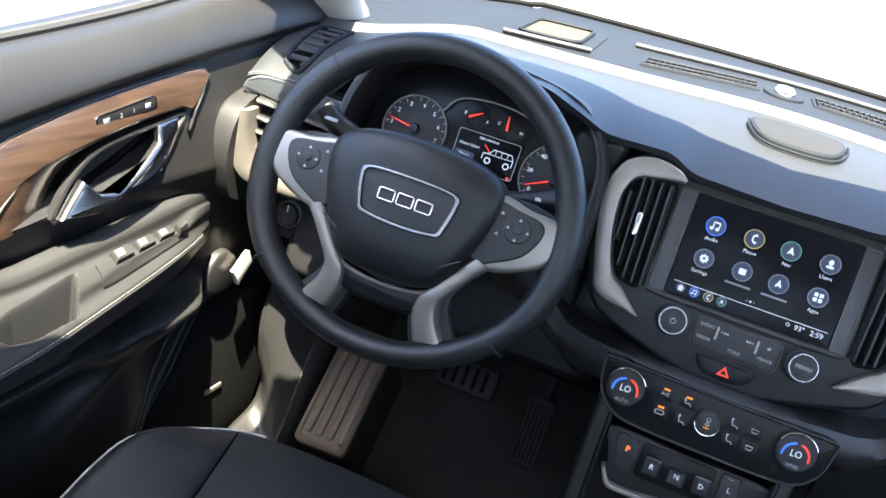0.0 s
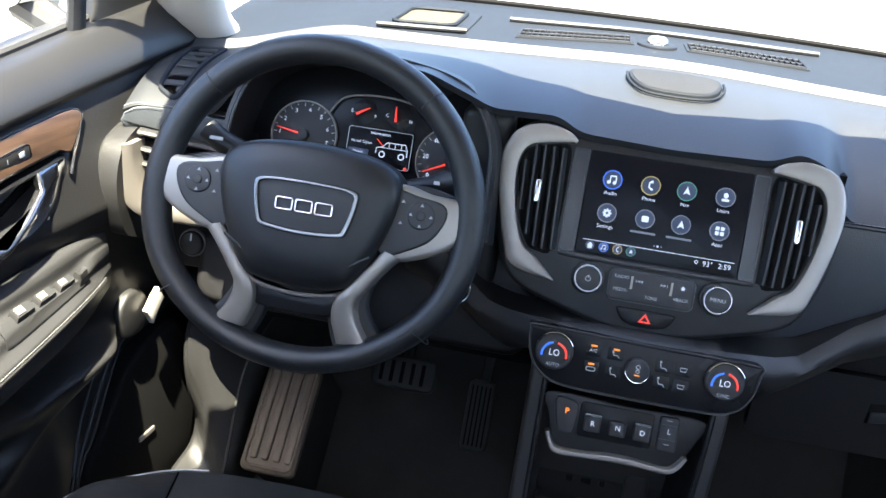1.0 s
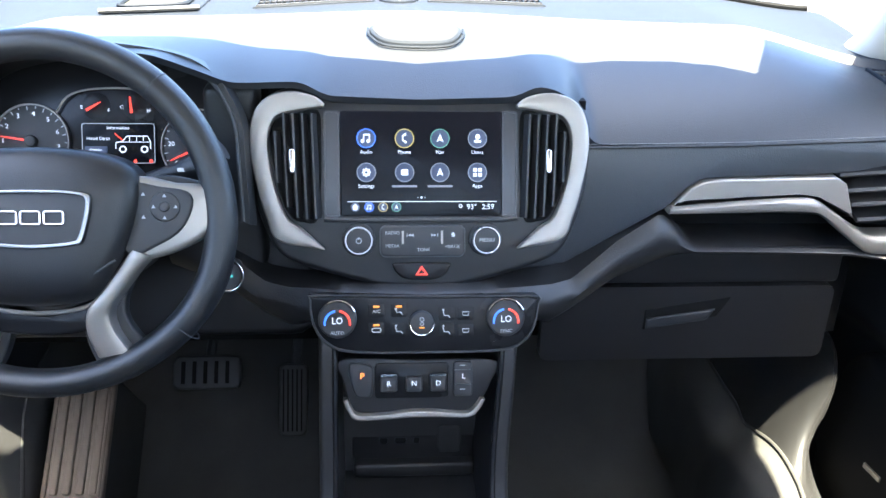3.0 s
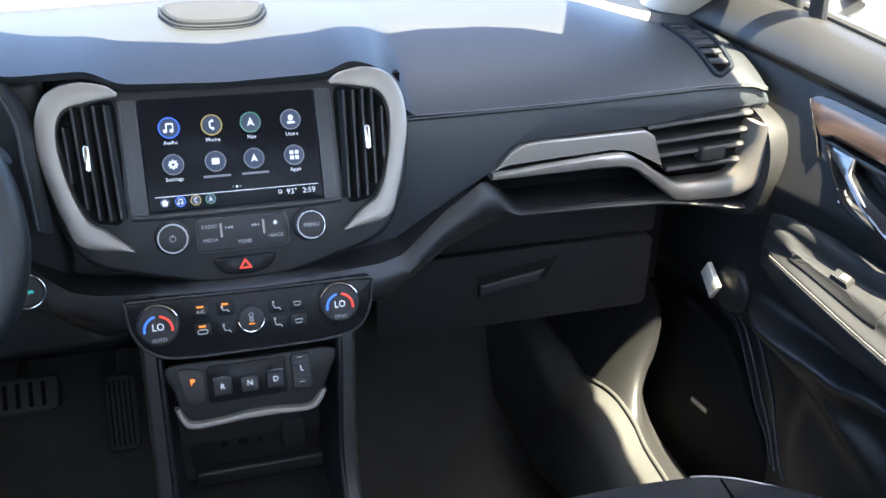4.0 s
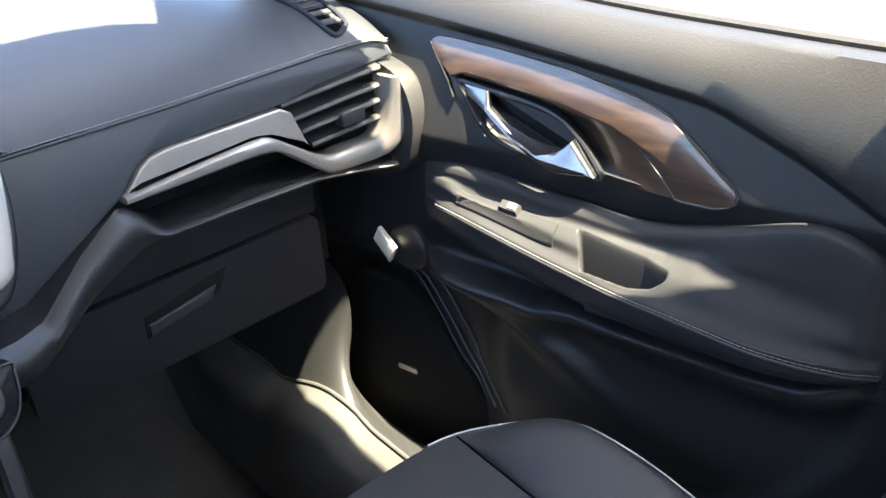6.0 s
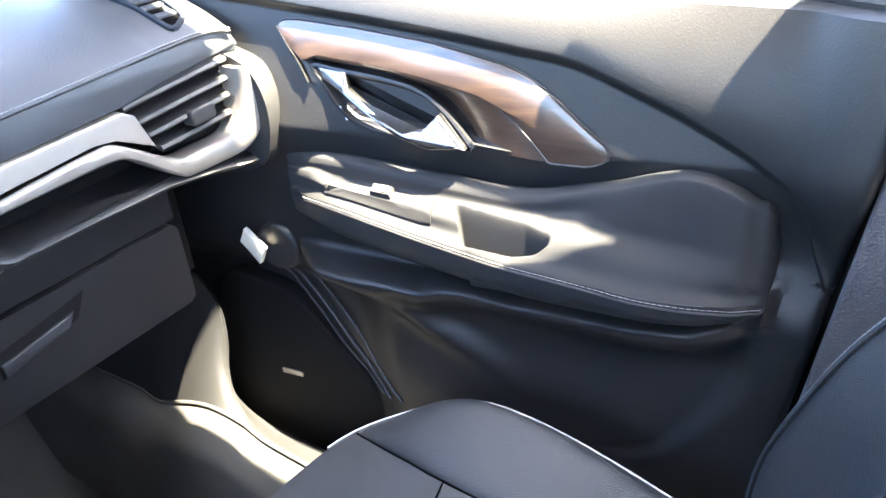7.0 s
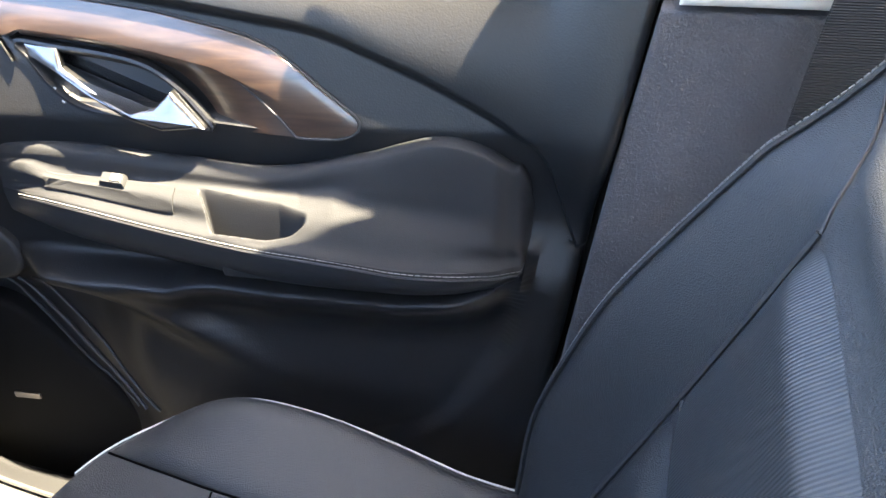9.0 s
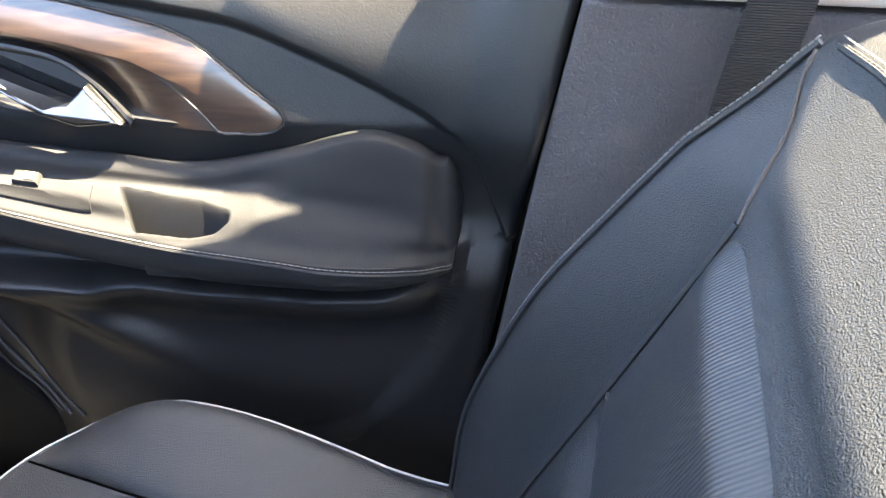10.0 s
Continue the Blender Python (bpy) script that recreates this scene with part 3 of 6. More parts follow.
ridge = np.array([on_dash(x, np.interp(x, [-0.253, 0.0, 0.248], [0.470, 0.515, 0.530]), 0.004) for x in np.linspace(-0.253, 0.248, 50)])
part("vent_ridge", tube(ridge, 0.0045, sides=8), SATINGREY, dash, "pale ridge behind the demister vents")
sensor = part("light_sensor", draped(circle(-0.018, 0.385, 0.030, 28, 0.040), -0.002, 0.004, 0.002), COWL, dash, "round glass light sensor")
part("dome", draped(circle(-0.018, 0.385, 0.016, 24, 0.024), 0.002, 0.014, 0.008), CHROME, sensor, "bright glass dome")
tray_o = dense(rounded(-0.424, 0.285, -0.300, 0.470, 0.012), 0.012) + np.array([(0, 0)])
tray_o[:, 1] += 0.30 * (tray_o[:, 0] + 0.36)
tray_i = dense(rounded(-0.412, 0.320, -0.322, 0.462, 0.016), 0.012)
tray_i[:, 1] += 0.30 * (tray_i[:, 0] + 0.36)
tray = part("tray", draped(tray_o, -0.003, 0.003), COWL, dash, "small open tray on the dash top")
part("tray_floor", draped(tray_i, 0.001, 0.0038, 0.001), TRAYMAT, tray, "pale tray mat")
part("tray_rim", tube([on_dash(x, y, 0.006) for x, y in tray_i], 0.0032, True, 6), COWL, tray)
part("front_lip", tube([on_dash(x, 0.287 + 0.30 * (x + 0.36), 0.005) for x in np.linspace(-0.425, -0.298, 16)], 0.004, sides=8), SATINGREY, tray)


def corner_vent(sign):
    """Side window demister in the corner of the top pad."""
    rim = spline([(0.613, 0.032), (0.634, 0.030), (0.643, 0.045), (0.645, 0.13), (0.638, 0.165), (0.604, 0.176), (0.598, 0.168), (0.606, 0.10)], 64, True)
    pts = np.array([(sign * x, y) for x, y in rim])
    bm = hollow(pts, inset(pts, 0.0055), -0.004, 0.003, 0.0015)
    for v in bm.verts:
        v.co = Vector(on_dash(v.co.x, v.co.y, v.co.z))
    vent = part("corner_vent", bm, COWL, dash, "slotted side window vent")
    # shallow near-black sheet paints the shade under the slats
    part("throat", draped(inset(pts, 0.005), -0.003, 0.0006, 0.0003), SHADE_BLACK, vent)
    for k in range(6):
        y = 0.046 + 0.0215 * k
        xl, xr = np.interp(y, [0.03, 0.10, 0.17], [0.617, 0.611, 0.606]), np.interp(y, [0.03, 0.13, 0.165], [0.637, 0.638, 0.626])
        part("slat", draped(np.array([(sign * x, q) for x, q in ((xl, y + 0.006), (xr, y - 0.002), (xr, y + 0.006), (xl, y + 0.014))]), 0.0004, 0.0030, 0.0005), SATINGREY, vent)


corner_vent(1), corner_vent(-1)

# instrument hood: dark arched throat round the dials
HOOD = tilted(-0.370, -0.02, 0.80, 20)
arch = spline([(-0.165, -0.06), (-0.160, 0.0), (-0.155, 0.05), (-0.135, 0.095), (-0.09, 0.122), (0.0, 0.134), (0.09, 0.124), (0.135, 0.102), (0.163, 0.055), (0.168, 0.0), (0.172, -0.06)], 60)
bm = skin(bmesh.new(), [lift(arch * s, n) for s, n in ((1.06, -0.01), (1.03, 0.006), (1.0, 0.006), (0.98, -0.002), (0.97, -0.05), (1.0, -0.10))], False)
part("instrument_hood", bm, SOFT, dash, "dark hood over the instruments", HOOD, thick=0.003)
part("hood_edge", tube(lift(arch * 0.985, 0.004), 0.0025), PLASTIC, dash, m=HOOD)

bm = slab(dense(rounded(-0.250, 0.655, -0.186, 0.884, 0.014), 0.012), 0.0, 0.030, 0.012)
for v in bm.verts:
    v.co = (v.co.x, 0.058 - v.co.z - 0.10 * max(0.0, 0.80 - v.co.y), v.co.y)
part("column_side", bm, SOFT, dash, "black panel between the instruments and the centre vent")

# ---- instrument cluster ----
cluster = thing("instrument_cluster", "analogue dials with red needles and a small driver display", "dashboard instruments")
GAUGE = tilted(-0.366, 0.055, 0.812, 20)
part("back_panel", slab(dense(rounded(-0.185, -0.075, 0.185, 0.105, 0.05), 0.01), -0.02, -0.004, 0.004), GLOSS, cluster, m=GAUGE)


def needle(cx, cy, ang, length, parent):
    a = radians(ang)
    d, s = np.array((math.cos(a), math.sin(a))), np.array((-math.sin(a), math.cos(a)))
    c = np.array((cx, cy))
    pts = [c - d * 0.006 + s * 0.0016, c - d * 0.006 - s * 0.0016, c + d * length - s * 0.0005, c + d * length + s * 0.0005]
    part("needle", slab(np.array(pts), 0.004, 0.006, 0.0003), RED_GLOW, parent, "red pointer", GAUGE)


def dial(cx, cy, r, start, sweep, marks, numbers, size, ang):
    """A round gauge with ring, ticks, figures and needle."""
    face = part("dial", slab(circle(cx, cy, r, 48), -0.006, 0.0, 0.001), MATT, cluster, "round black dial", GAUGE)
    part("ring", hollow(circle(cx, cy, r + 0.0018, 48), circle(cx, cy, r, 48), -0.006, 0.002, 0.0008), SILVER, face, "thin silver ring", GAUGE)
    bm = bmesh.new()
    for k in range(marks):
        a = radians(start - sweep * k / (marks - 1))
        d, s = np.array((math.cos(a), math.sin(a))), np.array((-math.sin(a), math.cos(a)))
        c = np.array((cx, cy))
        l0 = r * (0.86 if k % 2 == 0 else 0.91)
        slab(np.array([c + d * l0 - s * 0.0005, c + d * r * 0.97 - s * 0.0005, c + d * r * 0.97 + s * 0.0005, c + d * l0 + s * 0.0005]), 0.0005, 0.0012, 0.0001, bm)
    part("ticks", bm, DIM_GLOW, face, m=GAUGE)
    for k, t in enumerate(numbers):
        a = radians(start - sweep * k / (len(numbers) - 1))
        written("figure", t, size, (cx + 0.76 * r * math.cos(a), cy + 0.76 * r * math.sin(a), 0.0015), WHITE_GLOW, face, GAUGE)
    part("hub", slab(circle(cx, cy, 0.007, 20), 0.0, 0.007, 0.002), MATT, face, m=GAUGE)
    needle(cx, cy, ang, r * 0.85, face)


dial(-0.089, -0.003, 0.042, 180 - 0, 225, 17, "1 2 3 4 5 6 7 8".split(), 0.0080, 171)
dial(0.105, -0.010, 0.044, 215, 250, 21, "0 20 40 60 80 100 120".split(), 0.0078, 205)
for cx, ang, l, r in ((-0.015, 30, "E", "F"), (0.031, 95, "C", "H")):
    small = part("small_dial", slab(circle(cx, 0.038, 0.016, 28), -0.008, -0.0035, 0.0003), GLOSS, cluster, "small gauge", GAUGE)
    needle(cx - 0.004, 0.036, ang, 0.013, small)
    written("figure", l, 0.006, (cx - 0.016, 0.037, 0.0), WHITE_GLOW, small, GAUGE)
    written("figure", r, 0.006, (cx + 0.015, 0.033, 0.0), WHITE_GLOW, small, GAUGE)
arc = spline([(-0.060, 0.030), (-0.045, 0.050), (-0.015, 0.058), (0.030, 0.058), (0.065, 0.048), (0.078, 0.030)], 30)
part("arc_trim", tube(lift(arc, 0.001), 0.0013), SILVER, cluster, "thin silver arc", GAUGE)
info = part("driver_display", slab(rounded(-0.032, -0.030, 0.054, 0.019, 0.003), -0.004, 0.002, 0.001), DISPLAY, cluster, "small lit driver display", GAUGE)
part("frame_line", hollow(rounded(-0.031, -0.029, 0.053, 0.018, 0.003), rounded(-0.0302, -0.0282, 0.0522, 0.0172, 0.003), 0.002, 0.0026), DIM_GLOW, info, m=GAUGE)
written("caption", "Information", 0.0055, (0.011, 0.0125, 0.003), WHITE_GLOW, info, GAUGE)
written("caption", "Hood Open", 0.0055, (-0.012, 0.0, 0.003), WHITE_GLOW, info, GAUGE)
part("button_bar", slab(rounded(-0.028, -0.017, -0.002, -0.009, 0.001), 0.002, 0.003, 0.0002), NAVY_GLOW, info, m=GAUGE)
written("caption", "Dismiss", 0.0045, (-0.015, -0.013, 0.0034), WHITE_GLOW, info, GAUGE)
car_line = [(0.008, -0.012), (0.008, -0.005), (0.016, -0.003), (0.021, 0.003), (0.045, 0.003), (0.048, -0.004), (0.048, -0.012)]
bm = tube(lift(np.array(car_line), 0.003), 0.0006, sides=4)
for cx in (0.016, 0.041):
    tube(lift(circle(cx, -0.0125, 0.0035, 16), 0.003), 0.0008, True, 4, bm=bm)
for x in (0.024, 0.032, 0.040):
    tube([(x, 0.003, 0.003), (x, -0.003, 0.003)], 0.0004, sides=4, bm=bm)
tube([(0.009, -0.004, 0.003), (0.047, -0.004, 0.003)], 0.0004, sides=4, bm=bm)
part("car_picture", bm, WHITE_GLOW, info, "white outline of a car with a raised bonnet", GAUGE)
part("bonnet_mark", tube([(0.016, -0.002, 0.003), (0.007, 0.006, 0.003)], 0.0007, sides=4), RED_GLOW, info, m=GAUGE)
for u in (0.0, 0.03, 0.048):
    part("warning_lamp", slab(circle(u, -0.0265, 0.0022, 10), 0.002, 0.003, 0.0002), RED_GLOW, info, m=GAUGE)
for u, v in ((-0.110, -0.018), (-0.105, -0.030)):
    for k in range(2):
        part("lamp_symbol", slab(rounded(u, v - 0.006 * k, u + 0.016 - 0.003 * k, v + 0.003 - 0.006 * k, 0.001), 0.0005, 0.0012, 0.0001), DIM_GLOW, cluster, m=GAUGE)

# ---- centre stack ----
S = tilted(0, 0, 0.80, 20)
stack = thing("centre_stack", "black centre console fascia with silver-framed air vents and knobs", "centre console")
BEZEL = sym([(0.0, 0.073), (0.06, 0.073), (0.105, 0.074), (0.120, 0.082), (0.145, 0.087), (0.172, 0.079), (0.192, 0.057), (0.199, 0.022), (0.196, -0.020), (0.185, -0.063), (0.168, -0.098),
             (0.145, -0.115), (0.09, -0.132), (0.04, -0.143), (0.0, -0.144)])
part("bezel", slab(spline(BEZEL, 110, True), -0.06, 0.0, 0.006), STACK, stack, "black plastic centre bezel", S)


def C(p, sx):
    return np.array([(sx * x, y) for x, y in p])


OUT = [(0.110, 0.067), (0.122, 0.076), (0.150, 0.081), (0.178, 0.072), (0.192, 0.050), (0.195, 0.017), (0.188, -0.022), (0.177, -0.062), (0.163, -0.089), (0.112, -0.099)]
INN = [(0.112, 0.063), (0.128, 0.061), (0.145, 0.058), (0.163, 0.053), (0.172, 0.039), (0.174, 0.014), (0.167, -0.028), (0.154, -0.062), (0.138, -0.074), (0.112, -0.098)]
VENT = [(0.118, 0.060), (0.145, 0.056), (0.165, 0.050), (0.173, 0.033), (0.171, 0.008), (0.163, -0.034), (0.150, -0.062), (0.135, -0.068), (0.121, -0.066), (0.116, -0.03), (0.115, 0.02)]
for sx in (-1, 1):
    part("vent_frame", hollow(spline(C(OUT, sx), 60), spline(C(INN, sx), 60), -0.01, 0.011, 0.0022, closed=False), SILVER, stack, "satin silver vent frame", S)
    # black plate on the bezel gives the vent opening its shade by colour
    vent = part("air_vent", slab(spline(C(VENT, sx), 60, True), -0.02, 0.0015, 0.001), BLACK, stack, "upright air vent with black vanes", S)
    for k in range(5):
        u = 0.122 + 0.0105 * k
        top, bot = 0.056 - 0.02 * max(0, k - 3), (-0.063, -0.064, -0.062, -0.050, -0.022)[k]
        bm = box(-0.0012, bot, 0.0, 0.0012, top, 0.013)
        shear = 0.10
        for v in bm.verts:
            v.co.x = sx * (u + v.co.x + shear * (v.co.y + 0.0) * 0.35 + 0.35 * (v.co.z - 0.01))
        part("vane", bm, PLASTIC, vent, m=S)
    part("tab", slab(rounded(sx * 0.147 - 0.0035, -0.012, sx * 0.147 + 0.0035, 0.016, 0.003), 0.008, 0.017, 0.002), CHROME, vent, "bright tab", S)
    part("side_rail", hollow(rounded(*((0.094, -0.062, 0.112, 0.060) if sx > 0 else (-0.112, -0.062, -0.094, 0.060)), 0.003),
                             rounded(*((0.096, -0.060, 0.110, 0.058) if sx > 0 else (-0.110, -0.060, -0.096, 0.058)), 0.003), -0.002, 0.004), GREYFRAME, stack, m=S)
    part("side_face", slab(rounded(*((0.0935, -0.061, 0.111, 0.059) if sx > 0 else (-0.111, -0.061, -0.0935, 0.059)), 0.003), -0.002, 0.003, 0.001), GREYFRAME, stack, "grey side face of the screen surround", S)
part("lower_rail", tube(lift(spline([(-0.112, -0.064), (-0.09, -0.0655), (0.0, -0.066), (0.09, -0.0655), (0.112, -0.064)], 30), 0.002), 0.003), PLASTIC, stack, m=S)

screen = thing("infotainment_screen", "lit touch screen showing round app icons, temperature and time", "car screen")
part("glass", slab(rounded(-0.093, -0.061, 0.093, 0.060, 0.004), -0.004, 0.004, 0.001), DISPLAY, screen, "dark display glass", S)
ICONS = [("Audio", BLUE_GLOW), ("Phone", YELLOW_GLOW), ("Nav", GREEN_GLOW), ("Users", GREY_GLOW), ("Settings", GREY_GLOW), ("", GREY_GLOW), ("", GREY_GLOW), ("Apps", GREY_GLOW)]


def glyph(kind, cx, cy, r, parent):
    """A small white sign for an icon."""
    bm, n = bmesh.new(), 0.0056
    if kind == "Audio":
        for dx in (-0.35, 0.35):
            slab(circle(cx + dx * r - 0.1 * r, cy - 0.35 * r, 0.22 * r, 10), n, n + 0.0004, 0.0001, bm)
            tube([(cx + dx * r + 0.06 * r, cy - 0.35 * r, n), (cx + dx * r + 0.06 * r, cy + 0.45 * r, n)], 0.07 * r, sides=4, bm=bm)
        tube([(cx - 0.3 * r, cy + 0.42 * r, n), (cx + 0.43 * r, cy + 0.42 * r, n)], 0.10 * r, sides=4, bm=bm)
    elif kind == "Phone":
        tube([(cx + 0.2 * r, cy + 0.5 * r, n), (cx - 0.2 * r, cy + 0.3 * r, n), (cx - 0.2 * r, cy - 0.25 * r, n), (cx + 0.22 * r, cy - 0.5 * r, n)], [0.18 * r, 0.1 * r, 0.1 * r, 0.18 * r], sides=5, bm=bm)
    elif kind in ("Nav", "Auto"):
        slab(np.array([(cx, cy + 0.55 * r), (cx - 0.42 * r, cy - 0.45 * r), (cx, cy - 0.2 * r), (cx + 0.42 * r, cy - 0.45 * r)]), n, n + 0.0004, 0.0001, bm)
    elif kind == "Users":
        slab(circle(cx, cy + 0.2 * r, 0.28 * r, 12, 0.34 * r), n, n + 0.0004, 0.0001, bm)
        slab(rounded(cx - 0.45 * r, cy - 0.5 * r, cx + 0.45 * r, cy - 0.2 * r, 0.14 * r), n, n + 0.0004, 0.0001, bm)
    elif kind == "Settings":
        hollow(circle(cx, cy, 0.42 * r, 16), circle(cx, cy, 0.18 * r, 16), n - 0.0003, n + 0.0002, bm=bm)
        for k in range(8):
            a = k * math.pi / 4
            slab(circle(cx + 0.46 * r * math.cos(a), cy + 0.46 * r * math.sin(a), 0.11 * r, 6), n, n + 0.0004, 0.0001, bm)
    elif kind == "Apps":
        for dx in (-0.3, 0.3):
            for dy in (-0.3, 0.3):
                slab(rounded(cx + (dx - 0.22) * r, cy + (dy - 0.22) * r, cx + (dx + 0.22) * r, cy + (dy + 0.22) * r, 0.05 * r, 3), n, n + 0.0004, 0.0001, bm)
    elif kind == "Home":
        slab(np.array([(cx - 0.7 * r, cy), (cx, cy + 0.7 * r), (cx + 0.7 * r, cy), (cx + 0.45 * r, cy), (cx + 0.45 * r, cy - 0.6 * r), (cx - 0.45 * r, cy - 0.6 * r), (cx - 0.45 * r, cy)][::-1]), n, n + 0.0004, 0.0001, bm)
    else:
        slab(rounded(cx - 0.42 * r, cy - 0.36 * r, cx + 0.42 * r, cy + 0.36 * r, 0.12 * r), n, n + 0.0004, 0.0001, bm)
    part("symbol", bm, WHITE_GLOW, parent, m=S)


for k, (nm, ring) in enumerate(ICONS):
    cx, cy = (-0.0635, -0.0195, 0.0215, 0.0650)[k % 4], (0.0285, -0.0105)[k // 4]
    ic = part("icon", slab(circle(cx, cy, 0.0108, 28), 0.004, 0.0048, 0.0002), NAVY_GLOW, screen, "round app icon", S)
    part("icon_ring", hollow(circle(cx, cy, 0.0112, 28), circle(cx, cy, 0.0100, 28), 0.004, 0.0052), ring, ic, m=S)
    glyph(nm if nm else ("Box", "Auto")[k - 5], cx, cy, 0.0095, ic)
    if nm:
        written("caption", nm, 0.0060, (cx, cy - 0.0158, 0.0045), WHITE_GLOW, ic, S)
    else:
        part("caption_bar", slab(rounded(cx - 0.0145, cy - 0.0172, cx + 0.0145, cy - 0.0148, 0.0006), 0.004, 0.0046, 0.0001), GREY_GLOW, ic, m=S)
part("rule", box(-0.086, -0.0445, 0.004, 0.088, -0.0438, 0.0048), WHITE_GLOW, screen, m=S)
for u in (-0.004, 0.0, 0.004):
    part("page_dot", slab(circle(u, -0.0395, 0.0009 + 0.0004 * (u == 0), 8), 0.004, 0.0048, 0.0001), WHITE_GLOW if u == 0 else GREY_GLOW, screen, m=S)
for u, nm, ring in ((-0.0765, "Home", None), (-0.0605, "Audio", BLUE_GLOW), (-0.0445, "Phone", YELLOW_GLOW), (-0.0290, "Nav", GREEN_GLOW)):
    dock = part("dock_icon", slab(circle(u, -0.0505, 0.0052, 20), 0.004, 0.0048, 0.0002), NAVY_GLOW, screen, m=S)
    if ring:
        part("icon_ring", hollow(circle(u, -0.0505, 0.0056, 20), circle(u, -0.0505, 0.0048, 20), 0.004, 0.0052), ring, dock, m=S)
    glyph(nm, u, -0.0505, 0.0055, dock)
written("temperature", "93°", 0.0085, (0.0585, -0.0505, 0.0045), WHITE_GLOW, screen, S)
written("clock", "2:59", 0.0085, (0.0775, -0.0505, 0.0045), WHITE_GLOW, screen, S)
part("pin_symbol", tube(lift(circle(0.0455, -0.0495, 0.0018, 10), 0.0045), 0.0004, True, 4), WHITE_GLOW, screen, m=S)

for sx, word in ((-1, ""), (1, "MENU")):
    u, v = sx * 0.0735 + 0.001, -0.0885
    knob = part("rotary_knob", slab(circle(u, v, 0.0195, 40), -0.004, 0.004, 0.003), MATT, stack, "round knob with a chrome ring", S)
    part("grip", slab(circle(u, v, 0.0155, 40), 0.0, 0.018, 0.002), PLASTIC, knob, m=S)
    part("chrome_ring", hollow(circle(u, v, 0.0158, 40), circle(u, v, 0.0142, 40), 0.012, 0.0185, 0.0006), RINGMETAL, knob, "chrome ring", S)
    if word:
        written("caption", word, 0.0065, (u, v, 0.0188), DIM_GLOW, knob, S)
    else:
        part("power_sign", tube(lift(circle(u, v, 0.003, 16), 0.0186), 0.0004, True, 4), DIM_GLOW, knob, m=S)
        part("power_bar", tube([(u, v + 0.001, 0.0187), (u, v + 0.004, 0.0187)], 0.0004, sides=4), DIM_GLOW, knob, m=S)
keys = part("media_keys", slab(rounded(-0.048, -0.108, 0.050, -0.072, 0.007), -0.002, 0.006, 0.002), MATT, stack, "radio key panel", S)
part("key_rim", tube(lift(rounded(-0.048, -0.108, 0.050, -0.072, 0.007), 0.0045), 0.0009, True, 6), GREYFRAME, keys, m=S)
for word, u, v in (("RADIO", -0.034, -0.0805), ("MEDIA", -0.034, -0.0955), ("TONE", 0.002, -0.1000), ("<BACK", 0.036, -0.0965)):
    written("caption", word, 0.0055, (u, v, 0.0064), DIM_GLOW, keys, S)
glyph("Home", 0.0365, -0.0825, 0.0042, keys)
for u in (-0.022, 0.0235):
    part("key_bar", box(u - 0.0012, -0.093, 0.005, u + 0.0012, -0.078, 0.0085), SILVER, keys, m=S)
for u, d in ((-0.011, -1), (0.0125, 1)):
    for q in (0, 0.0032):
        part("arrow", slab(np.array([(u + d * q + d * 0.0016, -0.083), (u + d * q - d * 0.0016, -0.0812), (u + d * q - d * 0.0016, -0.0848)]), 0.006, 0.0066, 0.0001), DIM_GLOW, keys, m=S)
    part("arrow_bar", box(u + d * 0.006 - 0.0004, -0.0848, 0.006, u + d * 0.006 + 0.0004, -0.0812, 0.0066), DIM_GLOW, keys, m=S)
hz = part("hazard_key", slab(spline(sym([(0, -0.115), (0.030, -0.1155), (0.034, -0.118), (0.024, -0.132), (0.0, -0.136)]), 40, True), -0.002, 0.004, 0.002), GLOSS, stack, "black key with red hazard triangle", S)
part("hazard_sign", hollow([(0.0, -0.1185), (-0.0075, -0.1300), (0.0075, -0.1300)], [(0.0, -0.1225), (-0.0040, -0.1280), (0.0040, -0.1280)], 0.003, 0.0048), RED_GLOW, hz, "red triangle", S)

# ---- climate panel ----
H = tilted(0, -0.092, 0.645, 20)
climate = thing("climate_panel", "gloss black climate control panel with two temperature dials", "climate controls")
CL = [(-0.128, 0.022), (-0.118, 0.029), (0.0, 0.027), (0.125, 0.026), (0.133, 0.018), (0.127, -0.012), (0.112, -0.030), (0.085, -0.038), (0.0, -0.039), (-0.082, -0.037), (-0.110, -0.026), (-0.124, -0.006)]
part("panel", slab(spline(CL, 80, True), -0.05, 0.0, 0.004), GLOSS, climate, m=H)
part("panel_edge", tube(lift(inset(spline(CL, 80, True), 0.001), 0.0), 0.0016, True, 6), PLASTIC, climate, m=H)


def arc_pts(cx, cy, r, a0, a1, n=14):
    a = np.radians(np.linspace(a0, a1, n))
    return np.stack([cx + r * np.cos(a), cy + r * np.sin(a), np.full(n, 0.0)], 1)


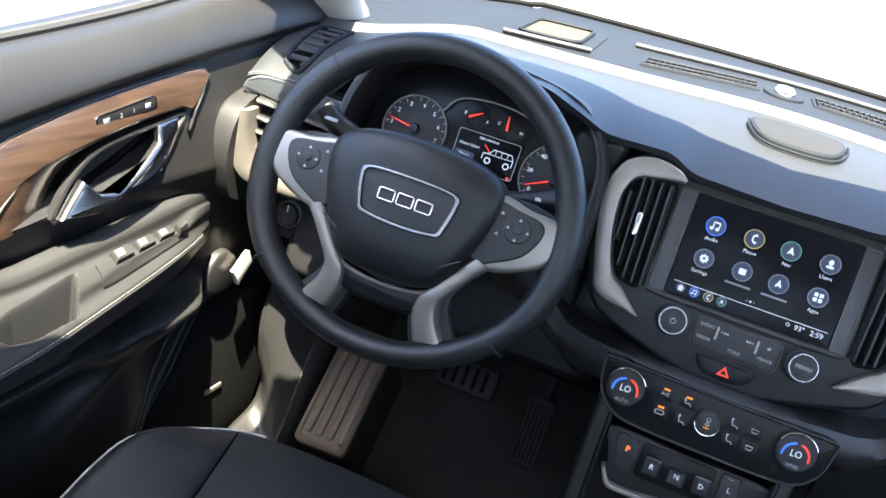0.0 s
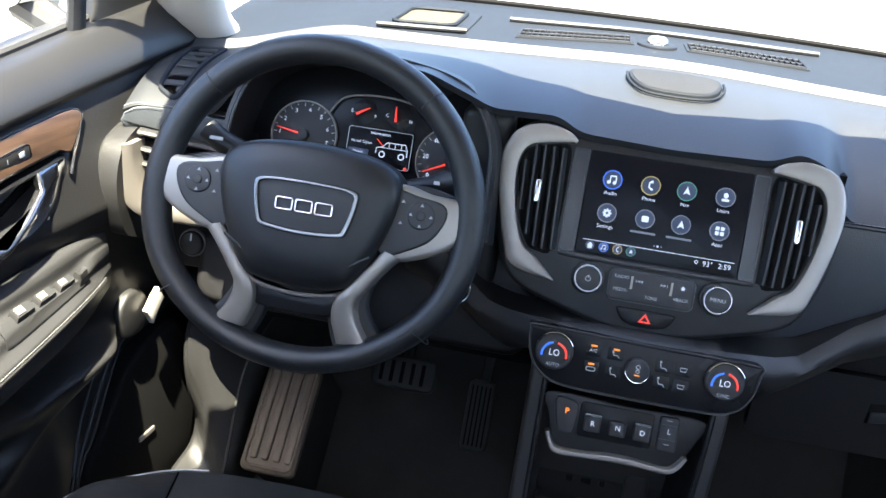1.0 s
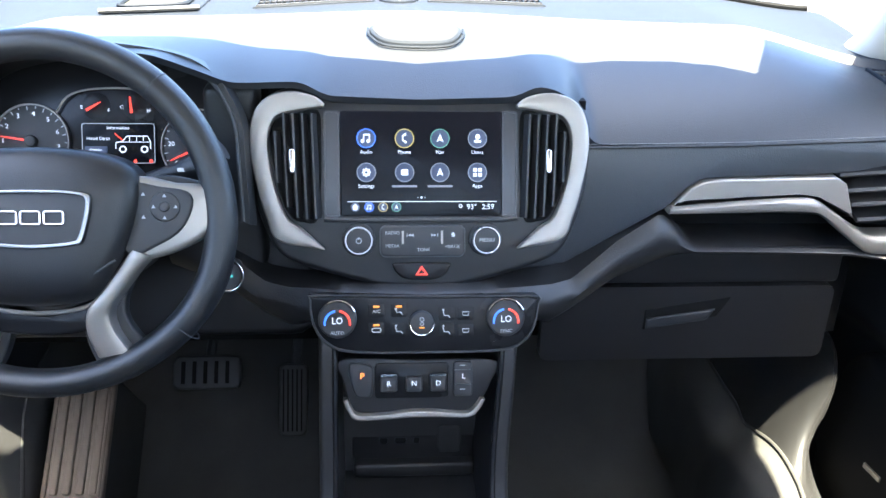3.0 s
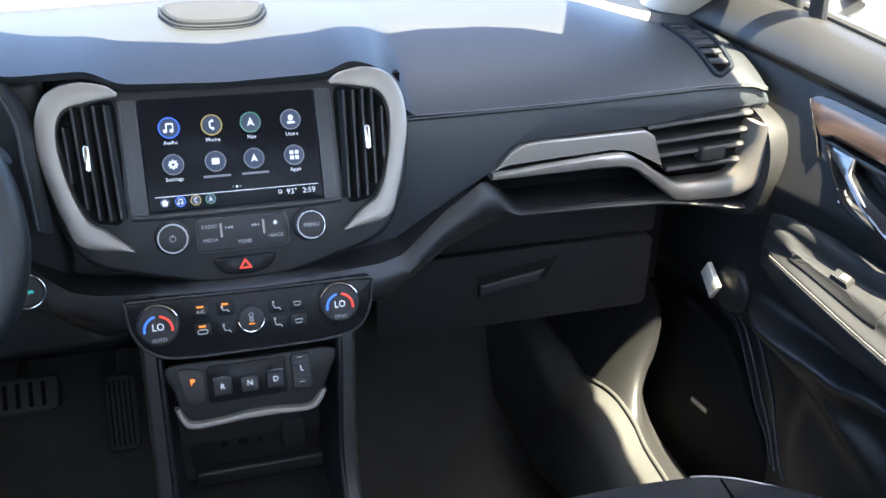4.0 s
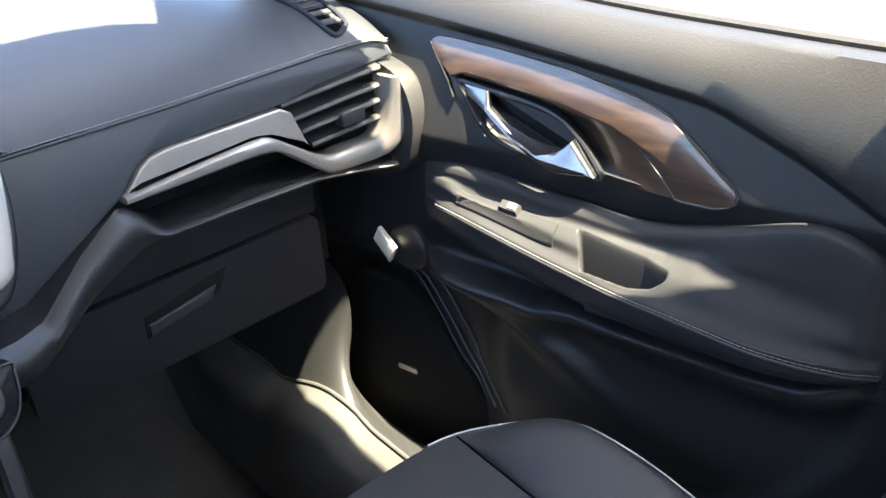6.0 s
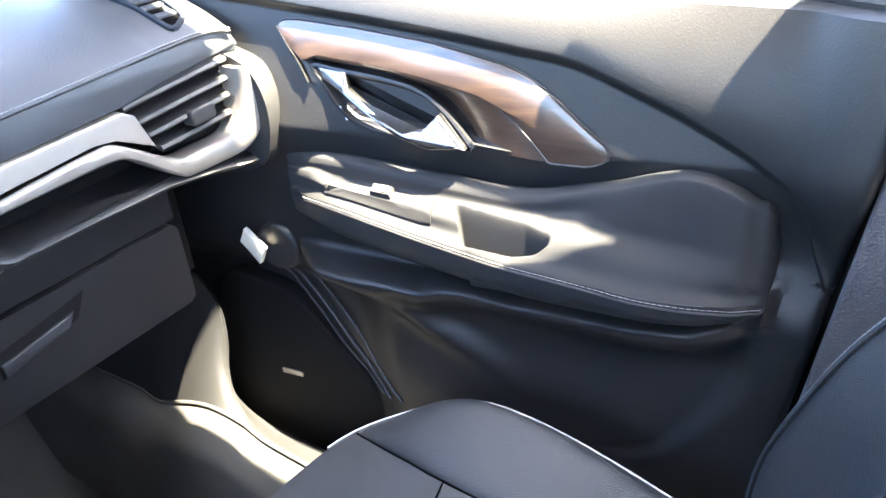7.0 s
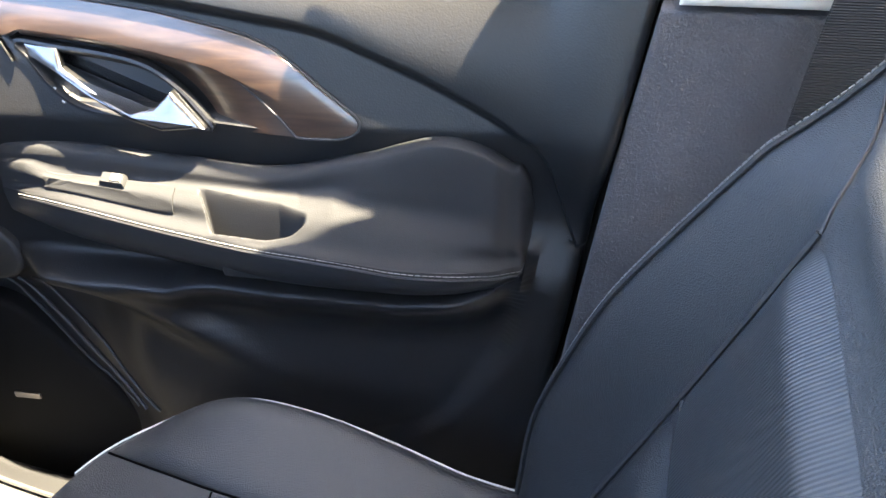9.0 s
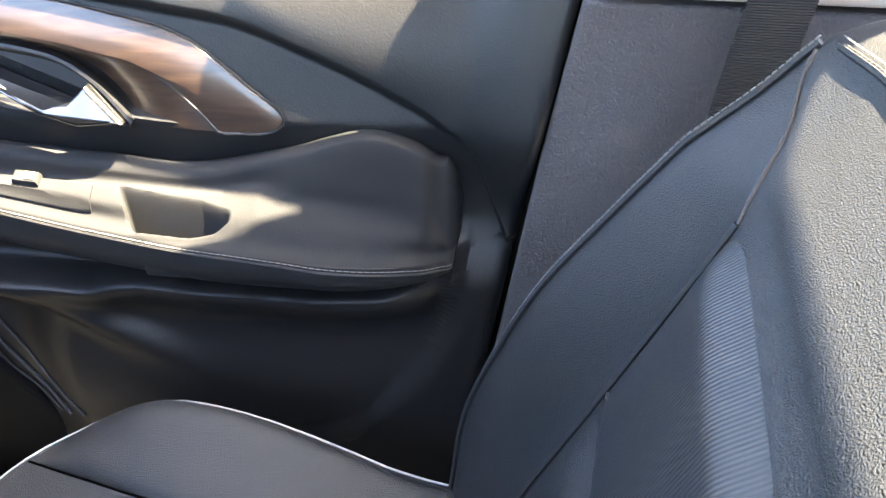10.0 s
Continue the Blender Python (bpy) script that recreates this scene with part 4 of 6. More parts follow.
for u, word in ((-0.0965, "AUTO"), (0.0935, "SYNC")):
    v = 0.002
    knob = part("temperature_dial", slab(circle(u, v, 0.0215, 40), -0.002, 0.010, 0.003), MATT, climate, "temperature dial with blue and red arc", H)
    part("upper_rim", tube(arc_pts(u, v, 0.0212, 25, 155) + (0, 0, 0.010), 0.0012), CHROME, knob, "bright upper rim", H)
    part("blue_arc", tube(arc_pts(u, v - 0.004, 0.0140, 100, 190) + (0, 0, 0.0100), 0.0013, flat=0.6), BLUE_GLOW, knob, m=H)
    part("red_arc", tube(arc_pts(u, v - 0.004, 0.0140, -10, 80) + (0, 0, 0.0100), 0.0013, flat=0.6), RED_GLOW, knob, m=H)
    written("reading", "LO", 0.0108, (u, v - 0.0015, 0.0106), WHITE_GLOW, knob, H, squash=0.9)
    written("caption", word, 0.0055, (u, v - 0.0150, 0.0106), DIM_GLOW, knob, H)
fan = part("fan_knob", slab(circle(-0.002, -0.003, 0.0135, 36), -0.002, 0.012, 0.002), MATT, climate, "small fan knob with chrome rim", H)
part("chrome_rim", tube(arc_pts(-0.002, -0.003, 0.0133, 185, 355, 30) + (0, 0, 0.010), 0.0012, sides=6), CHROME, fan, m=H)
part("fan_sign", tube(lift(circle(-0.002, 0.0015, 0.0022, 12), 0.0122), 0.0004, True, 4), DIM_GLOW, fan, m=H)
part("fan_ring", tube(lift(circle(-0.002, -0.0035, 0.0018, 12), 0.0122), 0.0004, True, 4), DIM_GLOW, fan, m=H)
part("fan_lamp", box(-0.005, -0.0085, 0.0118, 0.001, -0.0072, 0.0126), AMBER_GLOW, fan, m=H)
SEAT_SIGN = [(-0.004, 0.003), (-0.0025, -0.002), (0.002, -0.002), (0.004, -0.0045)]
for u, v, lamp, kind in ((-0.053, 0.0105, 1, "A/C"), (-0.0275, 0.0105, 1, ""), (-0.053, -0.0105, 1, "R"), (-0.0275, -0.0115, 0, ""), (0.0265, 0.006, 0, ""), (0.0485, 0.006, 0, "W"), (0.0265, -0.0125, 0, ""), (0.0485, -0.0135, 0, "W")):
    key = part("climate_key", slab(rounded(u - 0.009, v - 0.0075, u + 0.009, v + 0.0075, 0.002), -0.002, 0.0007, 0.0003), GLOSS, climate, "flat climate key", H)
    if lamp:
        part("amber_lamp", box(u - 0.0035, v + 0.0035, 0.0004, u + 0.0035, v + 0.0056, 0.0016), AMBER_GLOW, key, m=H)
    if kind == "A/C":
        written("caption", "A/C", 0.0055, (u, v - 0.001, 0.0010), DIM_GLOW, key, H)
    elif kind == "W":
        part("sign", tube(lift(np.array([(u - 0.004, v + 0.002), (u + 0.004, v + 0.002), (u + 0.0028, v - 0.002), (u - 0.0028, v - 0.002)]), 0.0009), 0.0005, True, 4), DIM_GLOW, key, m=H)
    elif kind == "R":
        part("sign", tube(lift(rounded(u - 0.005, v - 0.0035, u + 0.005, v + 0.001, 0.002), 0.0009), 0.0005, True, 4), DIM_GLOW, key, m=H)
    else:
        bm = tube(lift(np.array(SEAT_SIGN) + (u, v), 0.0009), 0.0006, sides=4)
        slab(circle(u - 0.0035, v + 0.0045 - 0.003 * lamp, 0.0013, 8), 0.0006, 0.0014, 0.0001, bm)
        part("sign", bm, DIM_GLOW, key, m=H)

# ---- gear selector panel and console ----
B = tilted(-0.003, -0.098, 0.572, 20)
gear = thing("gear_selector", "push-button gear selector panel with a silver lip", "gear selector")
GP = [(-0.091, 0.022), (0.0, 0.021), (0.089, 0.019), (0.083, -0.008), (0.073, -0.026), (0.052, -0.043), (0.0, -0.041), (-0.070, -0.042), (-0.083, -0.026), (-0.088, -0.008)]
part("panel", slab(spline(GP, 70, True), -0.05, 0.0, 0.003), STACK, gear, m=B)
lip_o = spline([(-0.089, -0.024), (-0.084, -0.036), (-0.074, -0.048), (-0.040, -0.0475), (-0.012, -0.046), (0.020, -0.046), (0.055, -0.047), (0.068, -0.039), (0.0755, -0.026)], 50)
lip_i = spline([(-0.083, -0.023), (-0.079, -0.033), (-0.071, -0.0405), (-0.040, -0.0405), (-0.014, -0.0375), (0.014, -0.0375), (0.052, -0.0405), (0.063, -0.034), (0.0705, -0.024)], 50)
part("silver_lip", hollow(lip_o, lip_i, -0.006, 0.008, 0.003, closed=False), SILVER, gear, "satin silver lip", B)
well = part("well", slab(rounded(-0.052, -0.024, 0.033, 0.017, 0.004), -0.002, 0.0025, 0.001), GLOSS, gear, m=B)
pk = part("park_key", slab(spline([(-0.081, 0.017), (-0.058, 0.015), (-0.054, 0.005), (-0.056, -0.018), (-0.060, -0.022), (-0.072, -0.021), (-0.078, -0.010)], 40, True), 0.0, 0.006, 0.002), MATT, gear, "park button with lit letter", B)
part("key_rim", tube(lift(spline([(-0.081, 0.017), (-0.058, 0.015), (-0.054, 0.005), (-0.056, -0.018), (-0.060, -0.022), (-0.072, -0.021), (-0.078, -0.010)], 40, True), 0.003), 0.0009, True, 5), GREYFRAME, pk, m=B)
written("letter", "P", 0.010, (-0.067, 0.003, 0.0064), ORANGE_GLOW, pk, B)
for u0, word, chrome in ((-0.0460, "R", 1), (-0.0170, "N", 0), (0.0110, "D", 1)):
    key = part("gear_key", slab(rounded(u0, -0.0155, u0 + 0.0195, 0.005 - 0.003 * (1 - chrome), 0.003), 0.0, 0.010, 0.002), MATT, gear, "gear key with a letter", B)
    if chrome:
        part("chrome_edge", box(u0 + 0.001, 0.0035, 0.007, u0 + 0.0185, 0.0062, 0.0118), CHROME, key, "bright upper edge", B)
    written("letter", word, 0.0085, (u0 + 0.0098, -0.0055, 0.0104), WHITE_GLOW, key, B)
lk = part("low_key", slab(rounded(0.0390, -0.023, 0.0610, 0.0180, 0.004), 0.0, 0.005, 0.002), MATT, gear, "low gear rocker key", B)
written("letter", "L", 0.0085, (0.0505, 0.001, 0.0054), WHITE_GLOW, lk, B)
for v in (0.0085, -0.0085):
    part("groove", box(0.040, v - 0.0006, 0.0046, 0.059, v + 0.0006, 0.0056), GREYFRAME, lk, m=B)
    part("rocker_mark", box(0.0465, v + (0.005 if v > 0 else -0.006), 0.0048, 0.0525, v + (0.0058 if v > 0 else -0.0052), 0.0056), DIM_GLOW, lk, m=B)

console = thing("centre_console", "black plastic centre console with an open storage bin", "centre console")
SIDE = [(0.12, 0.66), (-0.06, 0.645), (-0.085, 0.610), (-0.105, 0.56), (-0.150, 0.45), (-0.19, 0.40), (-0.26, 0.375), (-0.90, 0.375), (-0.90, 0.02), (0.12, 0.02)]
for sx in (-1, 1):
    bm = slab(dense(SIDE, 0.02), 0.0, 0.022, 0.006)
    for v in bm.verts:
        v.co = (sx * (0.094 + v.co.z) - 0.004 - (0.012 * smooth(0.62, 0.45, v.co.y) if sx > 0 else 0.0), v.co.x, v.co.y)
    wall = part("side_wall", bm, SOFT, console, "console side wall")
    edge = [(sx * 0.097 - 0.004 - (0.012 * smooth(0.62, 0.45, z) if sx > 0 else 0.0), y - 0.002, z + 0.001) for y, z in spline(SIDE[1:7], 40)]
    part("edge_strip", tube(edge, 0.0035, sides=8), GLOSS, wall, "gloss edge strip")
part("bin_back", box(-0.098, 0.015, 0.30, 0.090, 0.03, 0.58), MATT, console)
part("bin_floor", box(-0.098, -0.90, 0.335, 0.080, 0.02, 0.35), MATT, console)
part("bin_ledge", slab(rounded(-0.086, 0.352, 0.080, 0.374, 0.006), -0.004, 0.022, 0.005), PLASTIC, console, "rounded ledge at the back of the bin", m=Matrix(((1, 0, 0, 0), (0, 0, -1, 0.016), (0, 1, 0, 0), (0, 0, 0, 1))))
PORT = Matrix(((1, 0, 0, 0), (0, 0.17, -0.985, -0.055), (0, 0.985, 0.17, 0.0), (0, 0, 0, 1)))
part("port_panel", slab(rounded(-0.088, 0.378, 0.078, 0.450, 0.006), -0.03, 0.0, 0.002), STACK, console, m=PORT)
for u, w in ((-0.045, 0.012), (-0.022, 0.017), (0.0, 0.010)):
    port = part("port", hollow(rounded(u - w / 2, 0.400, u + w / 2, 0.411, 0.003), rounded(u - w / 2 + 0.0014, 0.4014, u + w / 2 - 0.0014, 0.4096, 0.002), 0.0, 0.0018), SATINGREY, console, "small charging port", PORT)
    # the opening's shade is a black plate just above the panel
    part("port_shade", slab(rounded(u - w / 2 + 0.001, 0.401, u + w / 2 - 0.001, 0.410, 0.002), -0.001, 0.0006, 0.0002), BLACK, port, m=PORT)
part("socket_cap", slab(rounded(0.028, 0.388, 0.060, 0.428, 0.007), 0.0, 0.004, 0.002), PLASTIC, console, "round-cornered power socket cap", m=PORT)

lamp_switch = thing("light_switch_panel", "black light switch panel with a chrome-ringed knob beside the steering column", "light switch")
LS = tilted(-0.592, 0.06, 0.628, 12)
part("panel", slab(rounded(-0.062, -0.036, 0.080, 0.034, 0.012), -0.03, 0.0, 0.004), STACK, lamp_switch, m=LS)
lamp_knob = part("knob", slab(circle(-0.018, 0.0, 0.017, 32), 0.0, 0.012, 0.003), MATT, lamp_switch, "round light knob", LS)
part("knob_ring", hollow(circle(-0.018, 0.0, 0.0195, 32), circle(-0.018, 0.0, 0.0172, 32), -0.001, 0.006, 0.001), RINGMETAL, lamp_knob, m=LS)
part("knob_mark", box(-0.019, 0.004, 0.0118, -0.017, 0.014, 0.0124), DIM_GLOW, lamp_knob, m=LS)
for u in (0.026, 0.052):
    key = part("lamp_key", slab(rounded(u - 0.010, -0.016, u + 0.010, 0.016, 0.004), 0.0, 0.003, 0.001), MATT, lamp_switch, m=LS)
    part("key_sign", tube(lift(circle(u, 0.002, 0.004, 12), 0.0032), 0.0005, True, 4), DIM_GLOW, key, m=LS)

start = thing("start_button", "round start button with a bright ring", "start button")
ST = tilted(-0.228, -0.02, 0.668, 15)
part("button", slab(circle(0, 0, 0.017, 36), -0.02, 0.004, 0.002), MATT, start, m=ST)
part("bright_ring", hollow(circle(0, 0, 0.0205, 36), circle(0, 0, 0.0170, 36), -0.02, 0.004, 0.002), CHROME, start, "bright chrome ring", ST)
part("start_mark", box(-0.007, -0.002, 0.0038, 0.007, 0.001, 0.0046), CYAN_GLOW, start, m=ST)

# ---- steering wheel ----
W = tilted(-0.375, -0.15, 0.80, 21)
wheel = thing("steering_wheel", "black leather steering wheel with satin spokes and chrome-framed badge", "steering wheel")
CV, R = -0.010, 0.1715
ang = np.linspace(0, 2 * math.pi, 96, endpoint=False)
rings = []
for a in ang:
    d, up = np.array((math.cos(a), math.sin(a), 0)), np.array((0, 0, 1.0))
    fat = 1 + 0.04 * abs(math.cos(a)) ** 6
    d[1] *= 1 - 0.085 * smooth(0.0, 0.8, -math.sin(a))      # slightly flattened foot
    rings.append([np.array((0, CV, 0)) + d * (R + 0.0155 * fat * math.cos(b)) + up * 0.0175 * math.sin(b) for b in np.linspace(0, 2 * math.pi, 18, endpoint=False)])
part("rim", skin(bmesh.new(), rings + rings[:1]), RIMLEATHER, wheel, "black leather rim", W)
for a in (50, 136, 217, 322):
    r = radians(a)
    ring = [(np.array((0, CV, 0)) + np.array((math.cos(r), math.sin(r), 0)) * (R + 0.0153 * math.cos(b)) + np.array((0, 0, 0.0174 * math.sin(b)))) for b in np.linspace(0, 2 * math.pi, 18, endpoint=False)]
    part("rim_seam", tube(ring, 0.0009, True, 5), MATT, wheel, m=W)
hub_o = spline([(-0.090, 0.043), (-0.06, 0.057), (0.0, 0.062), (0.06, 0.057), (0.090, 0.043), (0.098, 0.020), (0.090, -0.020), (0.072, -0.060), (0.050, -0.084), (0.0, -0.090), (-0.050, -0.084), (-0.072, -0.060), (-0.090, -0.020), (-0.098, 0.020)], 72, True)
bm = skin(bmesh.new(), [lift(hub_o * s + (0, 0), n) for s, n in ((1.0, -0.02), (1.0, 0.010), (0.985, 0.018), (0.94, 0.025), (0.85, 0.030), (0.6, 0.034), (0.3, 0.035))], True, True, True)
part("airbag_cover", bm, STACK, wheel, "black moulded airbag cover", W)
part("lower_crease", tube(np.c_[spline([(-0.078, -0.045), (-0.045, -0.063), (0, -0.068), (0.045, -0.063), (0.078, -0.045)], 30), np.full(30, 0.0285)], 0.0014), MATT, wheel, m=W)
bo = spline([(-0.064, 0.014), (-0.057, 0.028), (0.0, 0.031), (0.057, 0.028), (0.064, 0.014), (0.056, -0.022), (0.048, -0.030), (0.0, -0.034), (-0.048, -0.030), (-0.056, -0.022)], 60, True) * 0.86 + (0.004, -0.005)
badge = part("badge_plate", slab(bo * 0.96, 0.025, 0.036, 0.001), MATT, wheel, "dark badge plate", W)
part("badge_frame", hollow(bo, bo * (0.90, 0.83) + (0, -0.0004), 0.02, 0.0365, 0.003), SATIN, badge, "chrome badge frame", W)
LOGO = material("badge_metal", (0.55, 0.5, 0.52), 0.25, metal=1.0)
for k, u in enumerate((-0.0170, 0.0040, 0.0250)):
    o = rounded(u - 0.0098, -0.0120, u + 0.0098, 0.0020, 0.003)
    part("badge_bar", hollow(o, inset(o, 0.0022), 0.035, 0.0378, 0.0005), LOGO, badge, "plain metal badge shape", W)

for sx in (-1, 1):
    arm = spline(C([(0.085, 0.030), (0.13, 0.028), (0.165, 0.024), (0.1685, 0.002), (0.158, -0.022), (0.130, -0.038), (0.102, -0.046), (0.084, -0.040)], sx), 50, True)
    spoke = part("side_spoke", slab(arm, -0.012, 0.012, 0.006), SILVER, wheel, "satin silver spoke bezel", W)
    pod_o = spline(C([(0.080, 0.026), (0.118, 0.024), (0.143, 0.019), (0.1465, 0.004), (0.134, -0.019), (0.110, -0.034), (0.088, -0.042), (0.078, -0.022)], sx), 44, True)
    part("button_pod", slab(pod_o, 0.008, 0.016, 0.003), MATT, spoke, "black thumb button pod", W)
    cx, cy = sx * 0.121, 0.005
    part("ring_pad", slab(circle(cx, cy, 0.0145, 28), 0.014, 0.0175, 0.0015), PLASTIC, spoke, m=W)
    part("centre_key", slab(circle(cx, cy, 0.0050, 20), 0.0165, 0.0190, 0.001), MATT, spoke, m=W)
    for dx, dy in ((0, 0.0105), (0, -0.0105), (0.0105, 0), (-0.0105, 0), (-sx * 0.020, 0.012), (-sx * 0.020, -0.010)):
        part("key_mark", slab(np.array([(cx + dx - 0.0019, cy + dy - 0.0014), (cx + dx + 0.0019, cy + dy - 0.0014), (cx + dx, cy + dy + 0.0019)]), 0.0165, 0.0180, 0.0002), DIM_GLOW, spoke, m=W)
    low_o = spline(C([(0.106, -0.042), (0.092, -0.058), (0.078, -0.077), (0.067, -0.095), (0.070, -0.114), (0.084, -0.136)], sx), 40)
    low_i = spline(C([(0.088, -0.036), (0.075, -0.054), (0.060, -0.074), (0.045, -0.095), (0.043, -0.116), (0.052, -0.142)], sx), 40)
    w0 = hollow(low_o, low_i, -0.010, 0.014, 0.004, closed=False)
    for v in w0.verts:
        v.co.z -= 0.16 * max(0, -v.co.y - 0.09)
    part("lower_spoke", w0, SILVER, wheel, "satin silver lower spoke", W)
    back = slab(spline(C([(0.09, 0.03), (0.168, 0.022), (0.172, -0.012), (0.12, -0.036), (0.088, -0.06), (0.075, -0.10), (0.10, -0.145), (0.06, -0.165), (0.035, -0.12), (0.04, -0.07)], sx), 60, True), -0.022, -0.008, 0.003)
    part("spoke_back", back, PLASTIC, wheel, m=W)
part("bridge_trim", tube(np.c_[spline([(-0.062, -0.080), (-0.040, -0.0925), (0.0, -0.097), (0.040, -0.0925), (0.062, -0.080)], 30), np.full(30, 0.010)], 0.0022), SILVER, wheel, "thin silver line under the airbag cover", W)
part("bridge", slab(spline([(-0.066, -0.080), (0.0, -0.098), (0.066, -0.080), (0.050, -0.112), (0.0, -0.120), (-0.050, -0.112)], 48, True), -0.012, 0.004, 0.004), GLOSS, wheel, "gloss black bridge between the lower spokes", W)
part("column_shroud", skin(bmesh.new(), [lift(circle(0, -0.02, r, 28, r * 0.85), n) for r, n in ((0.055, -0.02), (0.065, -0.05), (0.07, -0.12), (0.075, -0.20))], True, True, True), MATT, wheel, m=W)


def stalk(sx):
    """Column switch lever with a ribbed tip."""
    q0 = 0.012 if sx > 0 else 0.0
    p = spline([(sx * 0.05 + q0, 0.026, -0.075), (sx * 0.09 + q0, 0.038, -0.070), (sx * 0.126 + q0, 0.048, -0.062), (sx * 0.152 + q0, 0.064, -0.055)], 24)
    lever = thing("column_lever", "black column lever with white symbols behind the steering wheel", "column switch", "column levers")
    part("arm", tube(p, np.interp(np.linspace(0, 1, 24), [0, 0.5, 0.6, 1], [0.008, 0.010, 0.014, 0.012]), sides=12, flat=0.8), STACK, lever, m=W)
    for t, w in ((0.6, 0.010), (0.86, 0.016)):
        q = p[int(t * 23)]
        part("symbol", slab(rounded(q[0] - w / 2, q[1] - 0.002, q[0] + w / 2, q[1] + 0.002, 0.001), q[2] + 0.0095, q[2] + 0.0115, 0.0003), DIM_GLOW, lever, m=W)


stalk(-1), stalk(1)

# ---- doors ----
CREASE_A = [-0.60, -0.25, -0.112, 0.013, 0.071, 0.127, 0.208, 0.260, 0.285, 0.297, 0.30, 0.50]
CREASE_Z = [0.880, 0.845, 0.828, 0.809, 0.799, 0.778, 0.742, 0.712, 0.690, 0.664, 0.653, 0.645]
SILL_A, SILL_Z = [-0.60, -0.35, -0.20, -0.05, 0.13, 0.45], [0.942, 0.909, 0.887, 0.871, 0.860, 0.854]
REAR_Z, REAR_A = [0.05, 0.289, 0.493, 0.648, 0.846, 0.92], [0.225, 0.263, 0.301, 0.328, 0.370, 0.388]
TOP_A = [-0.30, -0.232, -0.07, 0.03, 0.063, 0.11, 0.154, 0.187, 0.225, 0.255, 0.275, 0.283]
TOP_Z = [0.665, 0.673, 0.664, 0.659, 0.665, 0.682, 0.698, 0.706, 0.700, 0.682, 0.656, 0.60]
EDGE_N = [0.010, 0.040, 0.062, 0.072, 0.074, 0.076, 0.078, 0.076, 0.066, 0.045, 0.012, -0.040]
EDGE_Z = [0.640, 0.650, 0.632, 0.622, 0.620, 0.616, 0.612, 0.610, 0.606, 0.598, 0.590, 0.58]
BOT_Z = [0.600, 0.585, 0.560, 0.550, 0.549, 0.549, 0.550, 0.552, 0.556, 0.562, 0.570, 0.58]
PAD_A, PAD_Z = [-0.30, -0.25, -0.215, -0.10, 0.0, 0.05, 0.085, 0.169, 0.225, 0.257, 0.283], [0.658, 0.664, 0.655, 0.652, 0.646, 0.646, 0.652, 0.640, 0.634, 0.622, 0.59]
LEDGE_A = [-0.45, -0.32, -0.24, -0.165, -0.115, -0.085, -0.055, 0.01, 0.075, 0.137, 0.197, 0.232, 0.259, 0.272, 0.30]
LEDGE_Z = [0.548, 0.541, 0.533, 0.529, 0.526, 0.535, 0.538, 0.533, 0.532, 0.530, 0.535, 0.544, 0.560, 0.580, 0.64]
TRIM_A, TRIM_LOW, TRIM_HIGH = [-0.285, -0.25, -0.209, -0.183, -0.122, -0.03, 0.09, 0.115], [0.830, 0.785, 0.745, 0.725, 0.716, 0.706, 0.703, 0.718], [0.835, 0.835, 0.830, 0.827, 0.820, 0.805, 0.740, 0.719]


def eased(xs, ys, count=240):
    """A smooth curve through a table, as a finer table."""
    x, y = np.array(xs, float), np.array(ys, float)
    m = np.gradient(y, x)
    at = np.linspace(x[0], x[-1], count)
    i = np.clip(np.searchsorted(x, at) - 1, 0, len(x) - 2)
    h = x[i + 1] - x[i]
    t = (at - x[i]) / h
    return at, (2 * t**3 - 3 * t**2 + 1) * y[i] + (t**3 - 2 * t**2 + t) * h * m[i] + (3 * t**2 - 2 * t**3) * y[i + 1] + (t**3 - t**2) * h * m[i + 1]


CREASE_A, CREASE_Z = eased(CREASE_A, CREASE_Z, 500)
SILL_A, SILL_Z = eased(SILL_A, SILL_Z)
TOP_TABLES = [eased(TOP_A, q)[1] for q in (TOP_Z, EDGE_N, EDGE_Z, BOT_Z)]
TOP_A = np.linspace(TOP_A[0], TOP_A[-1], 240)
TOP_Z, EDGE_N, EDGE_Z, BOT_Z = TOP_TABLES


def trim_n(z):
    """The veneer field leans outwards towards the top."""
    return 0.018 - 0.22 * (z - 0.69)


POCKET = spline([(-0.20, 0.08), (-0.12, 0.20), (-0.05, 0.275), (0.032, 0.311), (0.114, 0.330), (0.183, 0.372), (0.244, 0.46), (0.264, 0.54), (0.27, 0.62)], 120)


